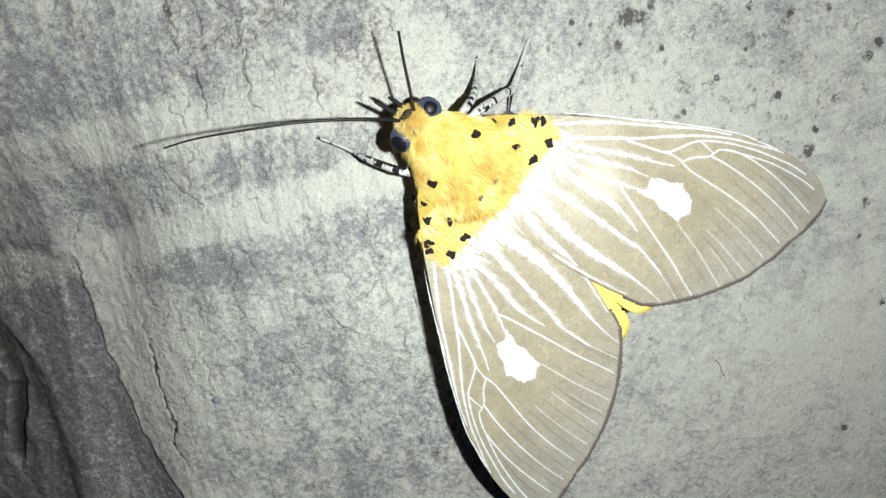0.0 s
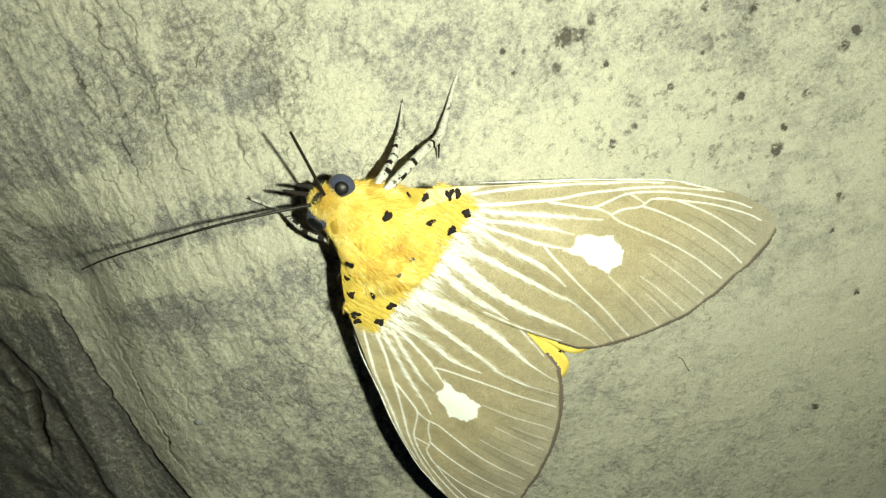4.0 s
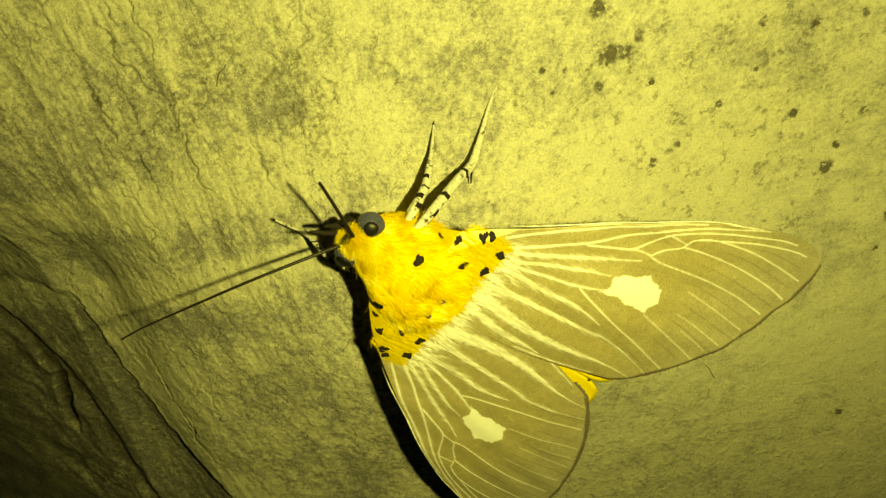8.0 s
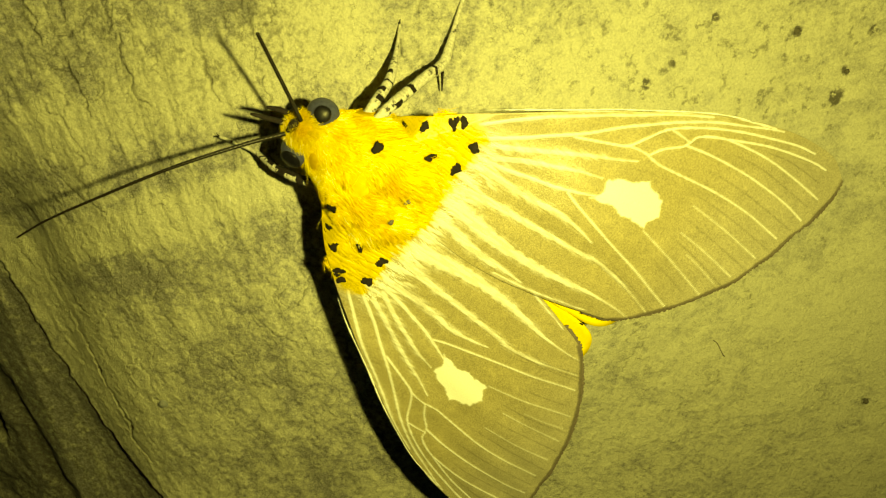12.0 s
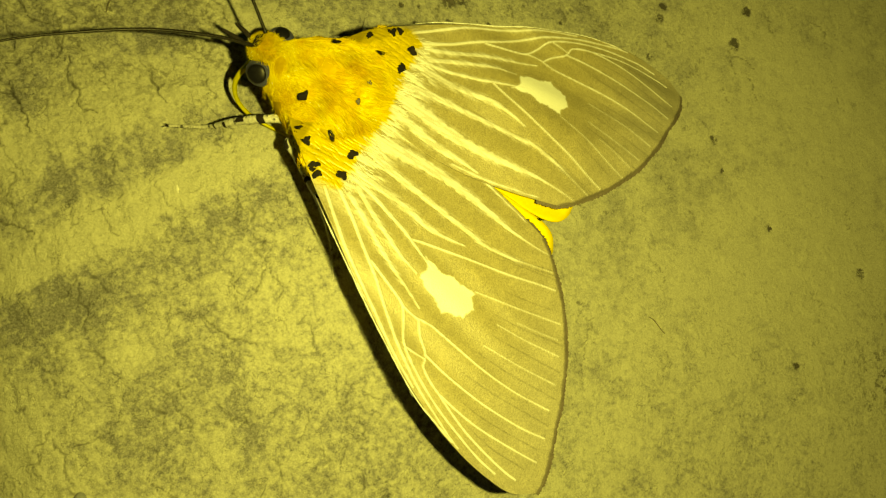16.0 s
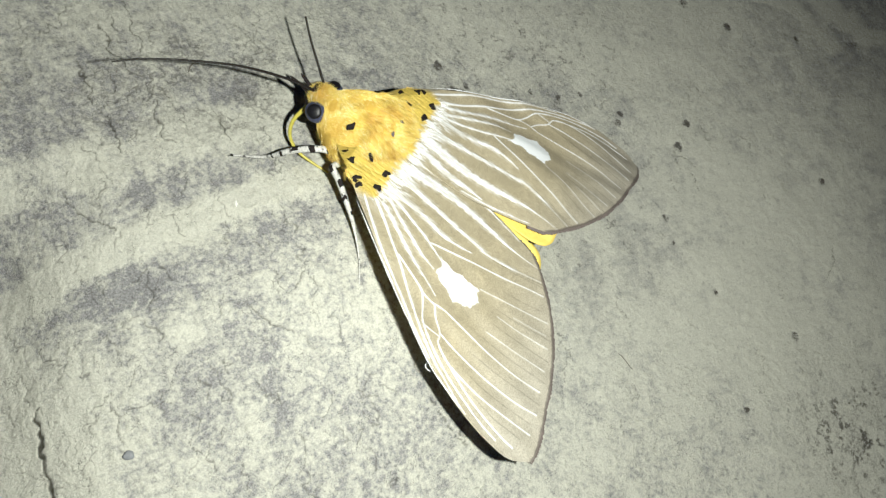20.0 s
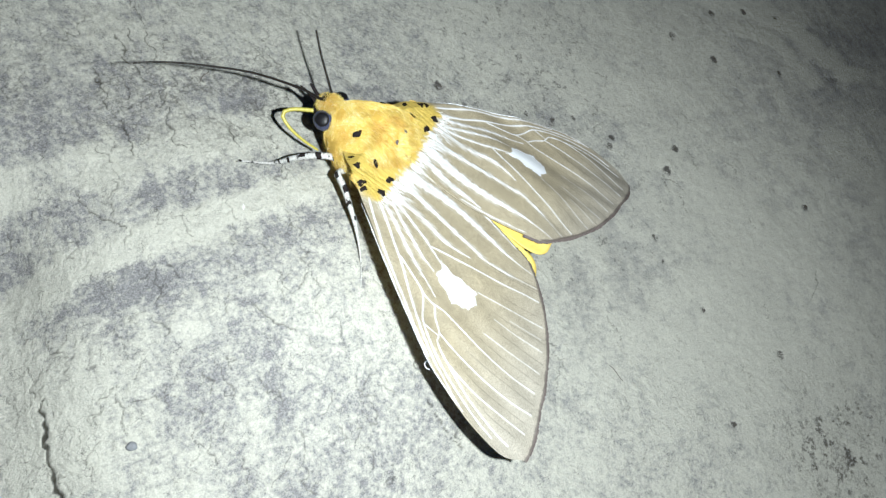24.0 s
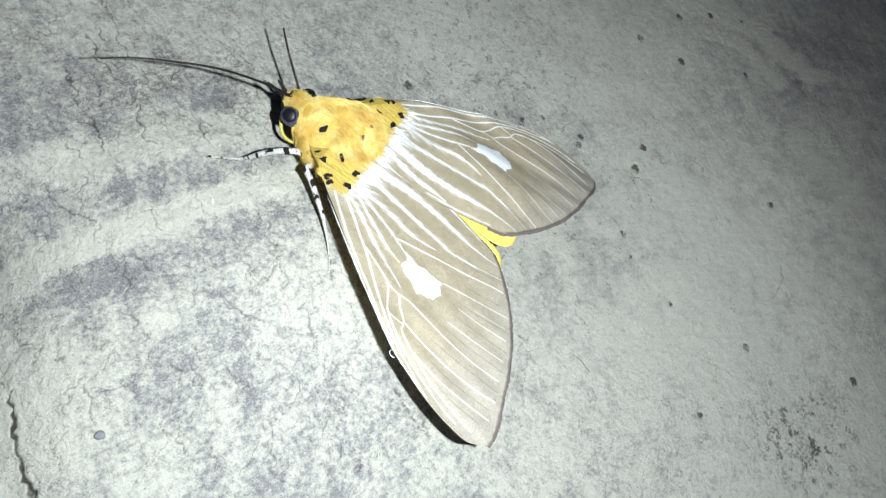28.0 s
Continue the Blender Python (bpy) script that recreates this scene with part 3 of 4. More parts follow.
LEADING = [(3.2, 5.9), (5.2, 4.3), (7.9, 1.3), (12.1, -4.1), (16.2, -10.0), (18.5, -14.2), (19.85, -17.6), (20.55, -20.6), (20.7, -22.9), (19.9, -24.8)]
TRAILING = [(0.6, 3.0), (-0.4, 0.0), (-0.8, -4.0), (-0.7, -7.0), (-0.3, -9.6), (0.25, -12.2), (0.95, -14.7), (1.65, -16.8), (2.55, -17.9), (4.0, -19.1), (5.5, -20.3), (7.4, -21.45), (10.0, -22.7), (12.9, -23.6), (15.8, -24.3), (18.3, -24.85), (19.9, -24.8)]
VEINS = [  # line, width at the root, width at the end, how feathery
    ([(8.4, 1.0), (9.9, -0.9), (12.4, -4.4), (14.9, -7.9), (17.8, -12.6), (19.4, -16.6)], 0.40, 0.14, 0.3),
    ([(7.5, 0.7), (9.4, -1.3), (10.65, -2.7), (12.1, -4.65), (13.4, -6.4), (15.5, -9.2), (17.2, -12.0)], 0.36, 0.18, 0.4),
    ([(6.8, 0.15), (8.5, -2.2), (9.9, -3.8), (11.3, -5.5), (12.4, -6.7), (13.6, -7.95), (15.1, -9.6), (16.95, -12.2), (18.1, -14.3), (19.15, -16.25), (19.6, -17.3)], 0.38, 0.11, 0.3),
    ([(10.6, -4.9), (11.7, -7.4), (12.3, -8.5), (13.4, -9.2), (14.8, -9.95), (16.4, -12.1), (17.8, -14.7), (18.8, -17.1), (19.55, -19.1), (20.0, -21.0)], 0.22, 0.11, 0.1),
    ([(12.3, -8.5), (12.5, -9.2), (12.65, -10.1)], 0.15, 0.13, 0.1),
    ([(12.6, -10.1), (13.6, -10.75), (14.5, -11.65), (15.0, -11.9)], 0.15, 0.15, 0.2),
    ([(14.9, -10.0), (15.0, -11.3), (15.0, -11.9)], 0.12, 0.13, 0.0),
    ([(15.0, -11.9), (15.6, -12.05), (16.25, -12.95), (16.8, -14.1), (17.4, -15.3), (18.2, -17.1), (18.9, -19.2), (19.5, -21.5), (19.7, -22.8)], 0.15, 0.11, 0.0),
    ([(16.8, -14.2), (17.15, -15.6), (17.5, -17.4), (17.7, -19.4), (17.8, -22.0), (17.8, -23.8)], 0.14, 0.11, 0.0),
    ([(14.7, -11.75), (15.2, -13.6), (15.55, -15.4), (15.85, -17.5), (16.0, -19.6), (16.05, -21.6), (15.9, -23.6)], 0.17, 0.11, 0.0),
    ([(12.6, -10.1), (12.6, -11.2), (12.8, -12.3), (13.15, -14.0), (13.5, -15.8), (13.75, -17.6), (13.9, -20.0), (13.8, -23.0)], 0.15, 0.10, 0.0),
    ([(7.0, -1.1), (7.9, -2.7), (9.05, -4.6), (10.2, -6.6), (11.05, -8.3), (11.9, -9.8)], 0.42, 0.42, 0.9),
    ([(6.2, -1.4), (7.3, -3.2), (8.2, -4.95), (9.0, -6.6), (9.6, -8.4)], 0.42, 0.44, 0.8),
    ([(5.8, -1.0), (6.2, -2.9), (6.7, -4.4), (7.1, -5.7), (7.6, -6.9), (8.2, -8.2), (8.7, -9.4)], 0.42, 0.36, 0.5),
    ([(7.5, -6.9), (7.25, -7.8), (6.9, -9.6), (6.4, -12.3), (5.9, -15.2), (5.25, -18.0), (4.95, -19.5)], 0.22, 0.15, 0.1),
    ([(5.2, -0.5), (5.3, -2.3), (5.4, -4.1), (5.65, -5.9), (6.0, -7.5), (5.9, -9.6), (5.7, -10.9)], 0.62, 0.60, 1.0),
    ([(3.2, -1.0), (3.55, -2.6), (3.85, -4.3), (4.0, -6.2), (4.3, -8.4), (4.55, -10.6), (4.8, -12.3), (4.7, -14.2), (4.35, -15.9), (4.0, -17.5), (3.75, -18.6)], 0.80, 0.10, 0.9),
    ([(2.1, -1.7), (1.8, -4.0), (1.65, -6.2), (1.75, -8.2), (1.95, -10.1), (2.25, -12.1), (2.55, -14.0), (2.65, -16.3), (2.6, -17.7)], 1.70, 0.20, 0.8),
    ([(0.7, -1.2), (0.45, -3.2), (0.15, -5.5), (0.2, -7.5), (0.15, -9.2)], 1.10, 0.80, 1.0),
    ([(-0.4, -7.0), (0.0, -10.0), (0.7, -12.9), (1.2, -14.8)], 0.16, 0.10, 0.6),
    ([(8.5, -13.3), (8.05, -16.5), (7.65, -18.7), (7.2, -21.0)], 0.07, 0.09, 0.0),
    ([(9.95, -16.0), (9.9, -18.5), (9.65, -21.9)], 0.05, 0.08, 0.0),
    ([(11.9, -15.6), (11.95, -19.3), (11.8, -22.6)], 0.05, 0.08, 0.0),
    ([(9.0, -17.5), (8.8, -19.4), (8.5, -21.3)], 0.03, 0.05, 0.0),
]
PATCH = [(8.1, -8.5), (9.0, -9.0), (9.8, -8.75), (10.25, -9.55), (10.7, -10.6), (11.15, -11.2), (11.35, -11.5), (11.1, -11.8), (11.0, -12.4), (10.85, -13.15), (10.3, -13.4), (9.85, -13.75), (9.4, -13.3), (8.7, -13.25), (8.65, -12.5), (8.5, -11.7), (8.5, -11.0), (8.55, -10.2), (8.45, -9.6)]
FOLDS = [  # fine brown folds between the veins
    [(5.0, -11.8), (4.95, -13.4), (4.6, -15.6), (3.9, -18.9)], [(4.6, -12.6), (4.5, -14.6), (4.1, -16.6), (3.4, -19.3)],
    [(5.7, -11.6), (5.1, -14.4), (4.5, -17.2), (4.1, -19.4)], [(4.9, -12.4), (4.8, -14.6), (4.3, -17.2), (3.8, -19.1)], [(7.4, -14.5), (6.9, -18.0), (6.2, -21.2)],
    [(9.3, -14.5), (9.2, -18.0), (8.7, -22.0)], [(10.9, -14.5), (10.9, -18.0), (10.7, -22.6)], [(12.4, -13.0), (12.8, -18.0), (12.8, -23.2)], [(14.3, -13.5), (14.8, -18.0), (14.9, -23.4)],
    [(16.1, -14.5), (16.8, -18.0), (16.9, -23.4)], [(17.6, -16.5), (18.4, -19.5), (18.7, -23.0)],
]
WING_SPOTS = [(4.4, 4.5, 0.44, 0.36), (5.15, 3.55, 0.50, 0.40), (6.45, 2.15, 0.46, 0.30), (7.0, 1.65, 0.40, 0.32), (6.85, 2.1, 0.26, 0.2), (6.05, 0.05, 0.45, 0.42), (4.2, 0.12, 0.50, 0.42), (4.0, 2.1, 0.26, 0.40)]


def wing_level(x, y, side):
    """Height of a forewing: nearly flat, drooping to the tip; the right one lies over the left."""
    z = 12.85 - 0.030 * x * side + 0.058 * y
    z = z - 0.010 * np.maximum(0, x - 14) ** 2 - 0.05 * np.maximum(0, 2.0 - x) * (1.4 if side < 0 else 0.2)
    z = z - 0.75 * np.maximum(0, y - 3.7) - (0.40 if side > 0 else 0.20) * np.maximum(0, 0.7 * x + y - 6.3)
    if side > 0:  # a shallow fold across the middle of the right wing
        z = z + 0.40 * np.cos(np.pi * (np.clip(x, 4.5, 14.5) - 7) / 5) * step(-3, -8, y) * step(-21, -15, y)
        z = z + 0.85 * step(0, -13, y) * step(16, 9, x) * (0.25 + 0.75 * step(-1.0, 3.0, x)) - 0.9 * step(15, 20.5, x) * step(-13, -24, y)
    else:
        z = z + 0.35 * step(-8, -18, y) * step(18, 10, x)
    return z + 0.12 * np.sin(x * 2.1 + y * 0.55) * step(4, 10, x) * 0.5


def inside(x, y, poly):
    hit, p = np.zeros(np.shape(x), bool), np.asarray(poly)
    for (ax, ay), (bx, by) in zip(p, np.roll(p, -1, 0)):
        hit ^= ((ay > y) != (by > y)) & (x < (bx - ax) * (y - ay) / (by - ay + 1e-12) + ax)
    return hit


def ribbon(line, widths, rise, level):
    """A low rounded ridge along a line on the wing."""
    t = np.gradient(line, axis=0)
    t /= np.linalg.norm(t, axis=1)[:, None] + 1e-9
    across = np.stack([-t[:, 1], t[:, 0]], 1)
    verts = []
    for k, up in ((-1, 0), (-0.5, 0.75), (0, 1), (0.5, 0.75), (1, 0)):
        p = line + across * (k * widths)[:, None] / 2
        verts.append(np.c_[p, level(p) + up * rise])
    v = np.stack(verts, 1).reshape(-1, 3)
    return v, grid_faces(len(line), 5)


def ragged(rx, ry, thick, seed):
    """A flat tuft of scales with a torn outline."""
    rng = np.random.default_rng(seed)
    v, f = blob((0, 0, 0), (rx, ry, thick), 0.0, 9, 30, seed)
    a = np.arctan2(v[:, 1], v[:, 0])
    k = 1 + 0.16 * np.sin(2 * a + rng.uniform(0, 6)) + 0.13 * np.sin(3 * a + rng.uniform(0, 6)) + 0.10 * np.sin(4 * a + rng.uniform(0, 6)) + 0.05 * np.sin(7 * a + rng.uniform(0, 6)) + 0.05 * np.sin(13 * a + rng.uniform(0, 6))
    v[:, :2] *= k[:, None]
    return v, f


def build_forewing(side):
    n, m = 340, 240
    rear = TRAILING if side > 0 else [(px, py - 0.22 * float(step(-17, -20, np.array(py)))) for px, py in TRAILING]
    lead, trail = even(spline(LEADING, 400), n), even(spline(rear, 400), n)
    v = (np.linspace(0, 1, m) ** 0.95)[None, :, None]
    flat = lead[:, None] * (1 - v) + trail[:, None] * v
    x, y = flat[..., 0].ravel(), flat[..., 1].ravel()
    # pattern: tan ground, white scales along the veins and at the root, yellow root, brown rim
    rough = field(x * 6, y, 1.2, 3, 81)
    fine = field(x, y, 0.35, 2, 82)
    white = np.zeros(len(x))
    streak = field(x * 7, y, 0.9, 3, 84)
    veins = VEINS
    for pts, w0, w1, feather in veins:
        line = spline(pts, 40)
        d, u = to_line(x, y, line)
        w = (0.36 * w0 * (1 - u) + 0.33 * w1 * u) * (0.65 + 0.7 * fine)
        w = w * (1 + 0.6 * (feather >= 0.8) * (1 - u))
        if feather >= 0.5:
            w = w * (1 - 0.75 * step(0.55, 1.0, u))
        core = (1 - step(w * 0.4, w * 0.8 + 0.03, d)) * min(1.0, 0.55 + 4 * max(w0, w1))
        halo = feather * (1 - step(0.0, w * 1.0 + 0.30, d)) * step(0.42, 0.66, streak) * (1 - step(0.7, 1.0, u))
        white = np.maximum(white, np.maximum(core * (1 - 0.4 * feather * step(0.62, 0.40, streak)), 0.8 * halo))
    root = step(-3.4, -0.5, y + 0.12 * x) * step(9.0, 4.0, x)
    white = np.maximum(white, np.clip(root * (0.05 + 1.5 * step(0.40, 0.64, streak)), 0, 1) * 0.9)
    dusk = np.zeros(len(x))
    for pts in FOLDS:
        d, u = to_line(x, y, spline(pts, 30))
        dusk = np.maximum(dusk, (1 - step(0.02, 0.09, d)) * step(0.0, 0.35, u) * step(0.35, 0.6, fine + 0.15))
    edge_d, _ = to_line(x, y, PATCH + PATCH[:1])
    signed = np.where(inside(x, y, PATCH), -edge_d, edge_d) + 0.35 * (fine - 0.5)
    spot = 1 - step(-0.06, 0.08, signed)
    tan, pale, gold, brown = np.array([0.44, 0.395, 0.25]), np.array([0.83, 0.84, 0.86]), np.array([0.62, 0.49, 0.03]), np.array([0.13, 0.11, 0.10])
    grey = np.array([0.495, 0.482, 0.43])
    out = step(-12, -24, y)
    ground = (tan * (1 - 0.6 * out[:, None]) + grey * 0.6 * out[:, None]) * (0.9 + 0.2 * fine[:, None])
    ground = ground * (1 - 0.32 * dusk[:, None])
    c = ground * (1 - white[:, None]) + pale * white[:, None]
    c = c * (1 - spot[:, None]) + np.array([0.92, 0.95, 1.0]) * spot[:, None]
    yb = np.interp(x, [-1, 0, 2, 3.5, 5, 7, 8], [-1.3, -1.0, -0.5, -0.3, -0.45, -0.25, 1.2])
    gilt = step(-0.35, 0.25, y - yb + 1.1 * (rough - 0.5) + 0.5 * (fine - 0.5)) * step(8.2, 7.0, x + 0.3 * fine)
    c = c * (1 - gilt[:, None]) + gold * (0.85 + 0.3 * fine[:, None]) * gilt[:, None]
    rim, along = to_line(x, y, even(spline(rear[7:], 60), 60))
    ring = 1 - step(0.10, 0.32, rim + 0.12 * (fine - 0.5))
    c = c * (1 - 0.85 * ring[:, None]) + brown * 0.85 * ring[:, None]
    z = wing_level(x, y, side) + 0.05 * white
    me = from_arrays("forewing", np.c_[x * side, y, z], [f if side < 0 else f[::-1] for f in grid_faces(n, m)])
    me.attributes.new("pattern", "FLOAT_COLOR", "POINT").data.foreach_set("color", np.c_[c, 1 - 0.85 * np.maximum(white, spot)].ravel())
    wing = part("forewing", me, WING, moth, "pale brown forewing with white veins and spot, yellow root")
    thick = wing.modifiers.new("thickness", "SOLIDIFY")
    thick.thickness, thick.offset = 0.10 * MM, -1
    rng = np.random.default_rng(11 if side > 0 else 12)

    def level(p):
        return wing_level(p[:, 0], p[:, 1], side) + 0.035

    for pts, w0, w1, feather in veins:
        count = 60
        line = even(spline(pts, 90), count)
        widths = np.linspace(min(w0, 0.2), min(w1, 0.2), count) * (1 - 0.35 * feather) * (0.55 + 0.9 * rng.random(count)) * np.minimum(1, np.linspace(0.1, 8, count)) * np.minimum(1, np.linspace(8, 0.1, count)) * 0.62
        rv, rf = ribbon(line, widths, 0.035, level)
        rv[:, 0] *= side
        part("vein", from_arrays("vein", rv, rf), WHITE_SCALES, wing, "white scaled vein")
    # ragged brown fringe on the outer margin
    margin = even(spline(rear[6:], 200), 240)
    t = np.gradient(margin, axis=0)
    t /= np.linalg.norm(t, axis=1)[:, None]
    outw = np.stack([t[:, 1], -t[:, 0]], 1)
    far = margin + outw * (0.14 + 0.16 * rng.random((240, 1)) + 0.06 * np.sin(np.arange(240) / 8.0)[:, None])
    near_in = margin - outw * 0.06
    f_v = np.vstack([np.c_[near_in, level(near_in) + 0.01], np.c_[far, level(far) - 0.06], np.c_[far, level(far) - 0.10], np.c_[near_in, level(near_in) - 0.12]])
    f_v[:, 0] *= side
    f_f = [tuple((r % 4) * 240 + q for r, q in ((k, i), (k, i + 1), (k + 1, i + 1), (k + 1, i))) for k in range(4) for i in range(239)]
    part("fringe", from_arrays("fringe", f_v, f_f, False), BROWN_FRINGE, wing, "ragged brown fringe")
    for k, (sx, sy, rx, ry) in enumerate(WING_SPOTS):
        bv, bf = ragged(rx * 0.88, ry * 0.88, 0.05, 30 + k + (50 if side > 0 else 0))
        a = radians(50 if k in (2, 3) else rng.uniform(0, 90))
        bx, by = bv[:, 0] * math.cos(a) - bv[:, 1] * math.sin(a), bv[:, 0] * math.sin(a) + bv[:, 1] * math.cos(a)
        px, py = bx + sx, by + sy
        pz = np.maximum(wing_level(px, py, side), thorax_top(px, py) + 0.15 if k == 7 else 0) + bv[:, 2] + (0.12 if k != 7 else 0.42)
        part("black_spot", from_arrays("black_spot", np.c_[px * side, py, pz], bf), BLACK_SCALES, wing)
    return wing


def thorax_half(y):
    """Half the width of the furry back, narrowing to the neck."""
    return np.interp(y, [-0.3, 0.1, 0.7, 1.5, 2.7, 4, 5.5, 7, 8.2, 9.0], [0.2, 1.9, 3.1, 4.0, 4.5, 4.5, 3.9, 2.9, 2.1, 1.3])


def thorax_top(x, y):
    """Height of the furry back over a place of the moth's own space."""
    ridge = np.interp(y, [-0.3, 0.3, 1.2, 2.6, 4.5, 6, 7.5, 8.5, 9.0], [12.85, 13.3, 13.9, 14.5, 14.75, 14.3, 13.4, 12.6, 12.0])
    low = np.interp(y, [3.0, 6.0], [12.65, 10.3])
    return low + (ridge - low) * np.maximum(1 - (x / thorax_half(y)) ** 2, 0.0) ** np.interp(y, [3.0, 6.0], [0.9, 0.5])


def fur(name, roots, ways, lengths, width, mat, parent, curl, seed):
    """Many bent tapering hairs in one mesh."""
    rng = np.random.default_rng(seed)
    n = len(roots)
    side = np.cross(ways, rng.normal(size=(n, 3)))
    side /= np.linalg.norm(side, axis=1)[:, None] + 1e-9
    verts = np.zeros((n, 7, 3))
    for k, (u, w) in enumerate(((0, 1.0), (0.35, 0.9), (0.7, 0.6))):
        mid = roots + ways * (lengths * u)[:, None] + curl * (lengths * u * u)[:, None]
        verts[:, 2 * k], verts[:, 2 * k + 1] = mid - side * width * w, mid + side * width * w
    verts[:, 6] = roots + ways * lengths[:, None] + curl * lengths[:, None]
    base = np.arange(n)[:, None] * 7
    quads = np.concatenate([base + (0, 1, 3, 2), base + (2, 3, 5, 4)]).tolist()
    tris = (base + (4, 5, 6)).tolist()
    me = from_arrays(name, verts.reshape(-1, 3), quads + tris)
    return tagged(part(name, me, mat, parent), kind="stuff")


def build_body():
    ty = np.linspace(-0.28, 8.95, 46)
    ta = np.linspace(0, 2 * np.pi, 44, endpoint=False)
    yy, aa = np.meshgrid(ty, ta, indexing="ij")
    tx = thorax_half(ty)[:, None] * np.cos(aa)
    tz = np.where(np.sin(aa) >= 0, thorax_top(tx, yy), thorax_top(tx * 0 + thorax_half(ty)[:, None], yy) + np.minimum(4.0, 1.2 * thorax_half(ty))[:, None] * np.sin(aa))
    tv = np.stack([thorax_half(ty)[:, None] * np.cos(aa), yy, tz], -1).reshape(-1, 3)
    tf = [f[::-1] for f in grid_faces(46, 44, True)] + [tuple(range(44)), tuple(45 * 44 + k for k in range(44))[::-1]]
    tv += 0.35 * (np.stack([field(tv[:, 0] * 2 + 40, tv[:, 1] * 1.2 + 40, 2, 3, q) for q in (91, 92, 93)], 1) - 0.62)
    thorax = part("thorax", from_arrays("thorax", tv, tf), YELLOW_FUR, moth, "furry yellow thorax")
    rng = np.random.default_rng(7)
    n = 52000
    y = rng.uniform(0.1, 8.9, n)
    x = thorax_half(y) * np.sin(rng.uniform(-1.45, 1.45, n))
    z = thorax_top(x, y) + 0.6 * (field(x + 60, y + 20, 1.4, 3, 97) - 0.5)
    up = np.stack([x / 19.4, (y - 4.3) / 28, (z - 10.3) / 20], 1)
    up /= np.linalg.norm(up, axis=1)[:, None]
    swirl = field(x + 20, y + 20, 1.5, 3, 95) - 0.5
    flow = np.stack([0.30 * np.sign(x) * np.abs(x / 4) + 2.8 * swirl, -0.95 + 0 * x, 1.6 * (field(x + 60, y + 20, 1.1, 2, 96) - 0.5)], 1)
    ways = 0.16 * up + flow + rng.normal(0, 0.13, (n, 3))
    ways /= np.linalg.norm(ways, axis=1)[:, None]
    fur("fur", np.stack([x, y, z + 0.04], 1), ways, rng.uniform(0.35, 1.0, n) * np.where(rng.random(n) < 0.07, 1.6, 1.0), 0.016, FUR_TIPS, thorax, np.array([0, -0.05, -0.25]), 8)
    # hair down the flanks
    n = 9000
    y = rng.uniform(1.0, 8.8, n)
    a = rng.uniform(-1.2, 0.15, n)
    s = rng.choice([-1, 1], n)
    half = thorax_half(y)
    roots = np.stack([s * half * np.cos(a), y, thorax_top(half, y) + np.minimum(4.0, 1.2 * half) * np.sin(a)], 1)
    ways = np.stack([s * rng.normal(0.22, 0.1, n), rng.normal(-0.8, 0.2, n), rng.normal(-0.35, 0.25, n)], 1)
    ways /= np.linalg.norm(ways, axis=1)[:, None]
    fur("flank_fur", roots, ways, rng.uniform(0.4, 1.2, n), 0.016, FUR_TIPS, thorax, np.array([0, 0, -0.2]), 14)
    # hair tufts over the wing roots and along the sides
    n = 9000
    s = rng.choice([-1, 1], n)
    x = rng.uniform(1.5, 6.8, n)
    y = rng.uniform(-0.5, 1, n) * 1.2 + np.interp(x, [1.5, 6.8], [2.0, 1.6]) + rng.uniform(0, 3.2, n) * (1 - x / 8.5)
    z = wing_level(x, y, 1) * 0 + np.where(s > 0, wing_level(x, y, 1), wing_level(x, y, -1)) + 0.02
    ways = np.stack([s * rng.normal(0.35, 0.3, n), rng.normal(-0.9, 0.2, n), rng.uniform(0.0, 0.16, n)], 1)
    ways /= np.linalg.norm(ways, axis=1)[:, None]
    fur("fur", np.stack([x * s, y, z], 1), ways, rng.uniform(0.4, 1.1, n), 0.016, FUR_TIPS, thorax, np.array([0, 0, -0.12]), 9)
    # long loose hairs
    n = 110
    y = rng.uniform(0.9, 8.4, n)
    x = thorax_half(y) * rng.uniform(-0.95, 0.95, n)
    a = rng.normal(0, 0.7, n)
    ways = np.stack([np.sin(a), -np.cos(a), rng.uniform(0.0, 0.14, n)], 1)
    fur("loose_fur", np.stack([x, y, thorax_top(x, y) + 0.1], 1), ways, rng.uniform(0.9, 2.0, n), 0.013, PALE_HAIR, thorax, np.array([0.1, 0, -0.22]), 13)
    # pale hairs where the yellow gives way to white
    n = 2600
    s = rng.choice([-1, 1], n)
    x = rng.uniform(0, 7.4, n)
    y = np.interp(x, [-1, 0, 2, 3.5, 5, 7, 8], [-1.2, -0.9, -0.4, -0.25, -0.4, -0.2, 1.0]) + rng.normal(0, 0.3, n)
    z = np.where(s > 0, wing_level(x, y, 1), wing_level(x, y, -1)) + 0.03
    ways = np.stack([s * rng.normal(0.30, 0.2, n), rng.normal(-0.95, 0.15, n), rng.uniform(0.02, 0.22, n)], 1)
    ways /= np.linalg.norm(ways, axis=1)[:, None]
    fur("pale_fur", np.stack([x * s, y, z], 1), ways, rng.uniform(0.5, 1.5, n), 0.020, WHITE_SCALES, thorax, np.array([0, 0, -0.14]), 10)
    for s in (-1, 1):
        for sx, sy, r in ((2.6, 5.3, 0.40), (0.9, 1.7, 0.24)):
            bv, bf = ragged(r * 0.88, r * 0.78, 0.08, 60 + int(sx * 3) + s)
            px, py = bv[:, 0] + sx, bv[:, 1] + sy
            part("black_spot", from_arrays("black_spot", np.c_[px * s, py, thorax_top(px, py) + bv[:, 2] + 0.34], bf), BLACK_SCALES if r > 0.3 else BROWN_FRINGE, thorax)
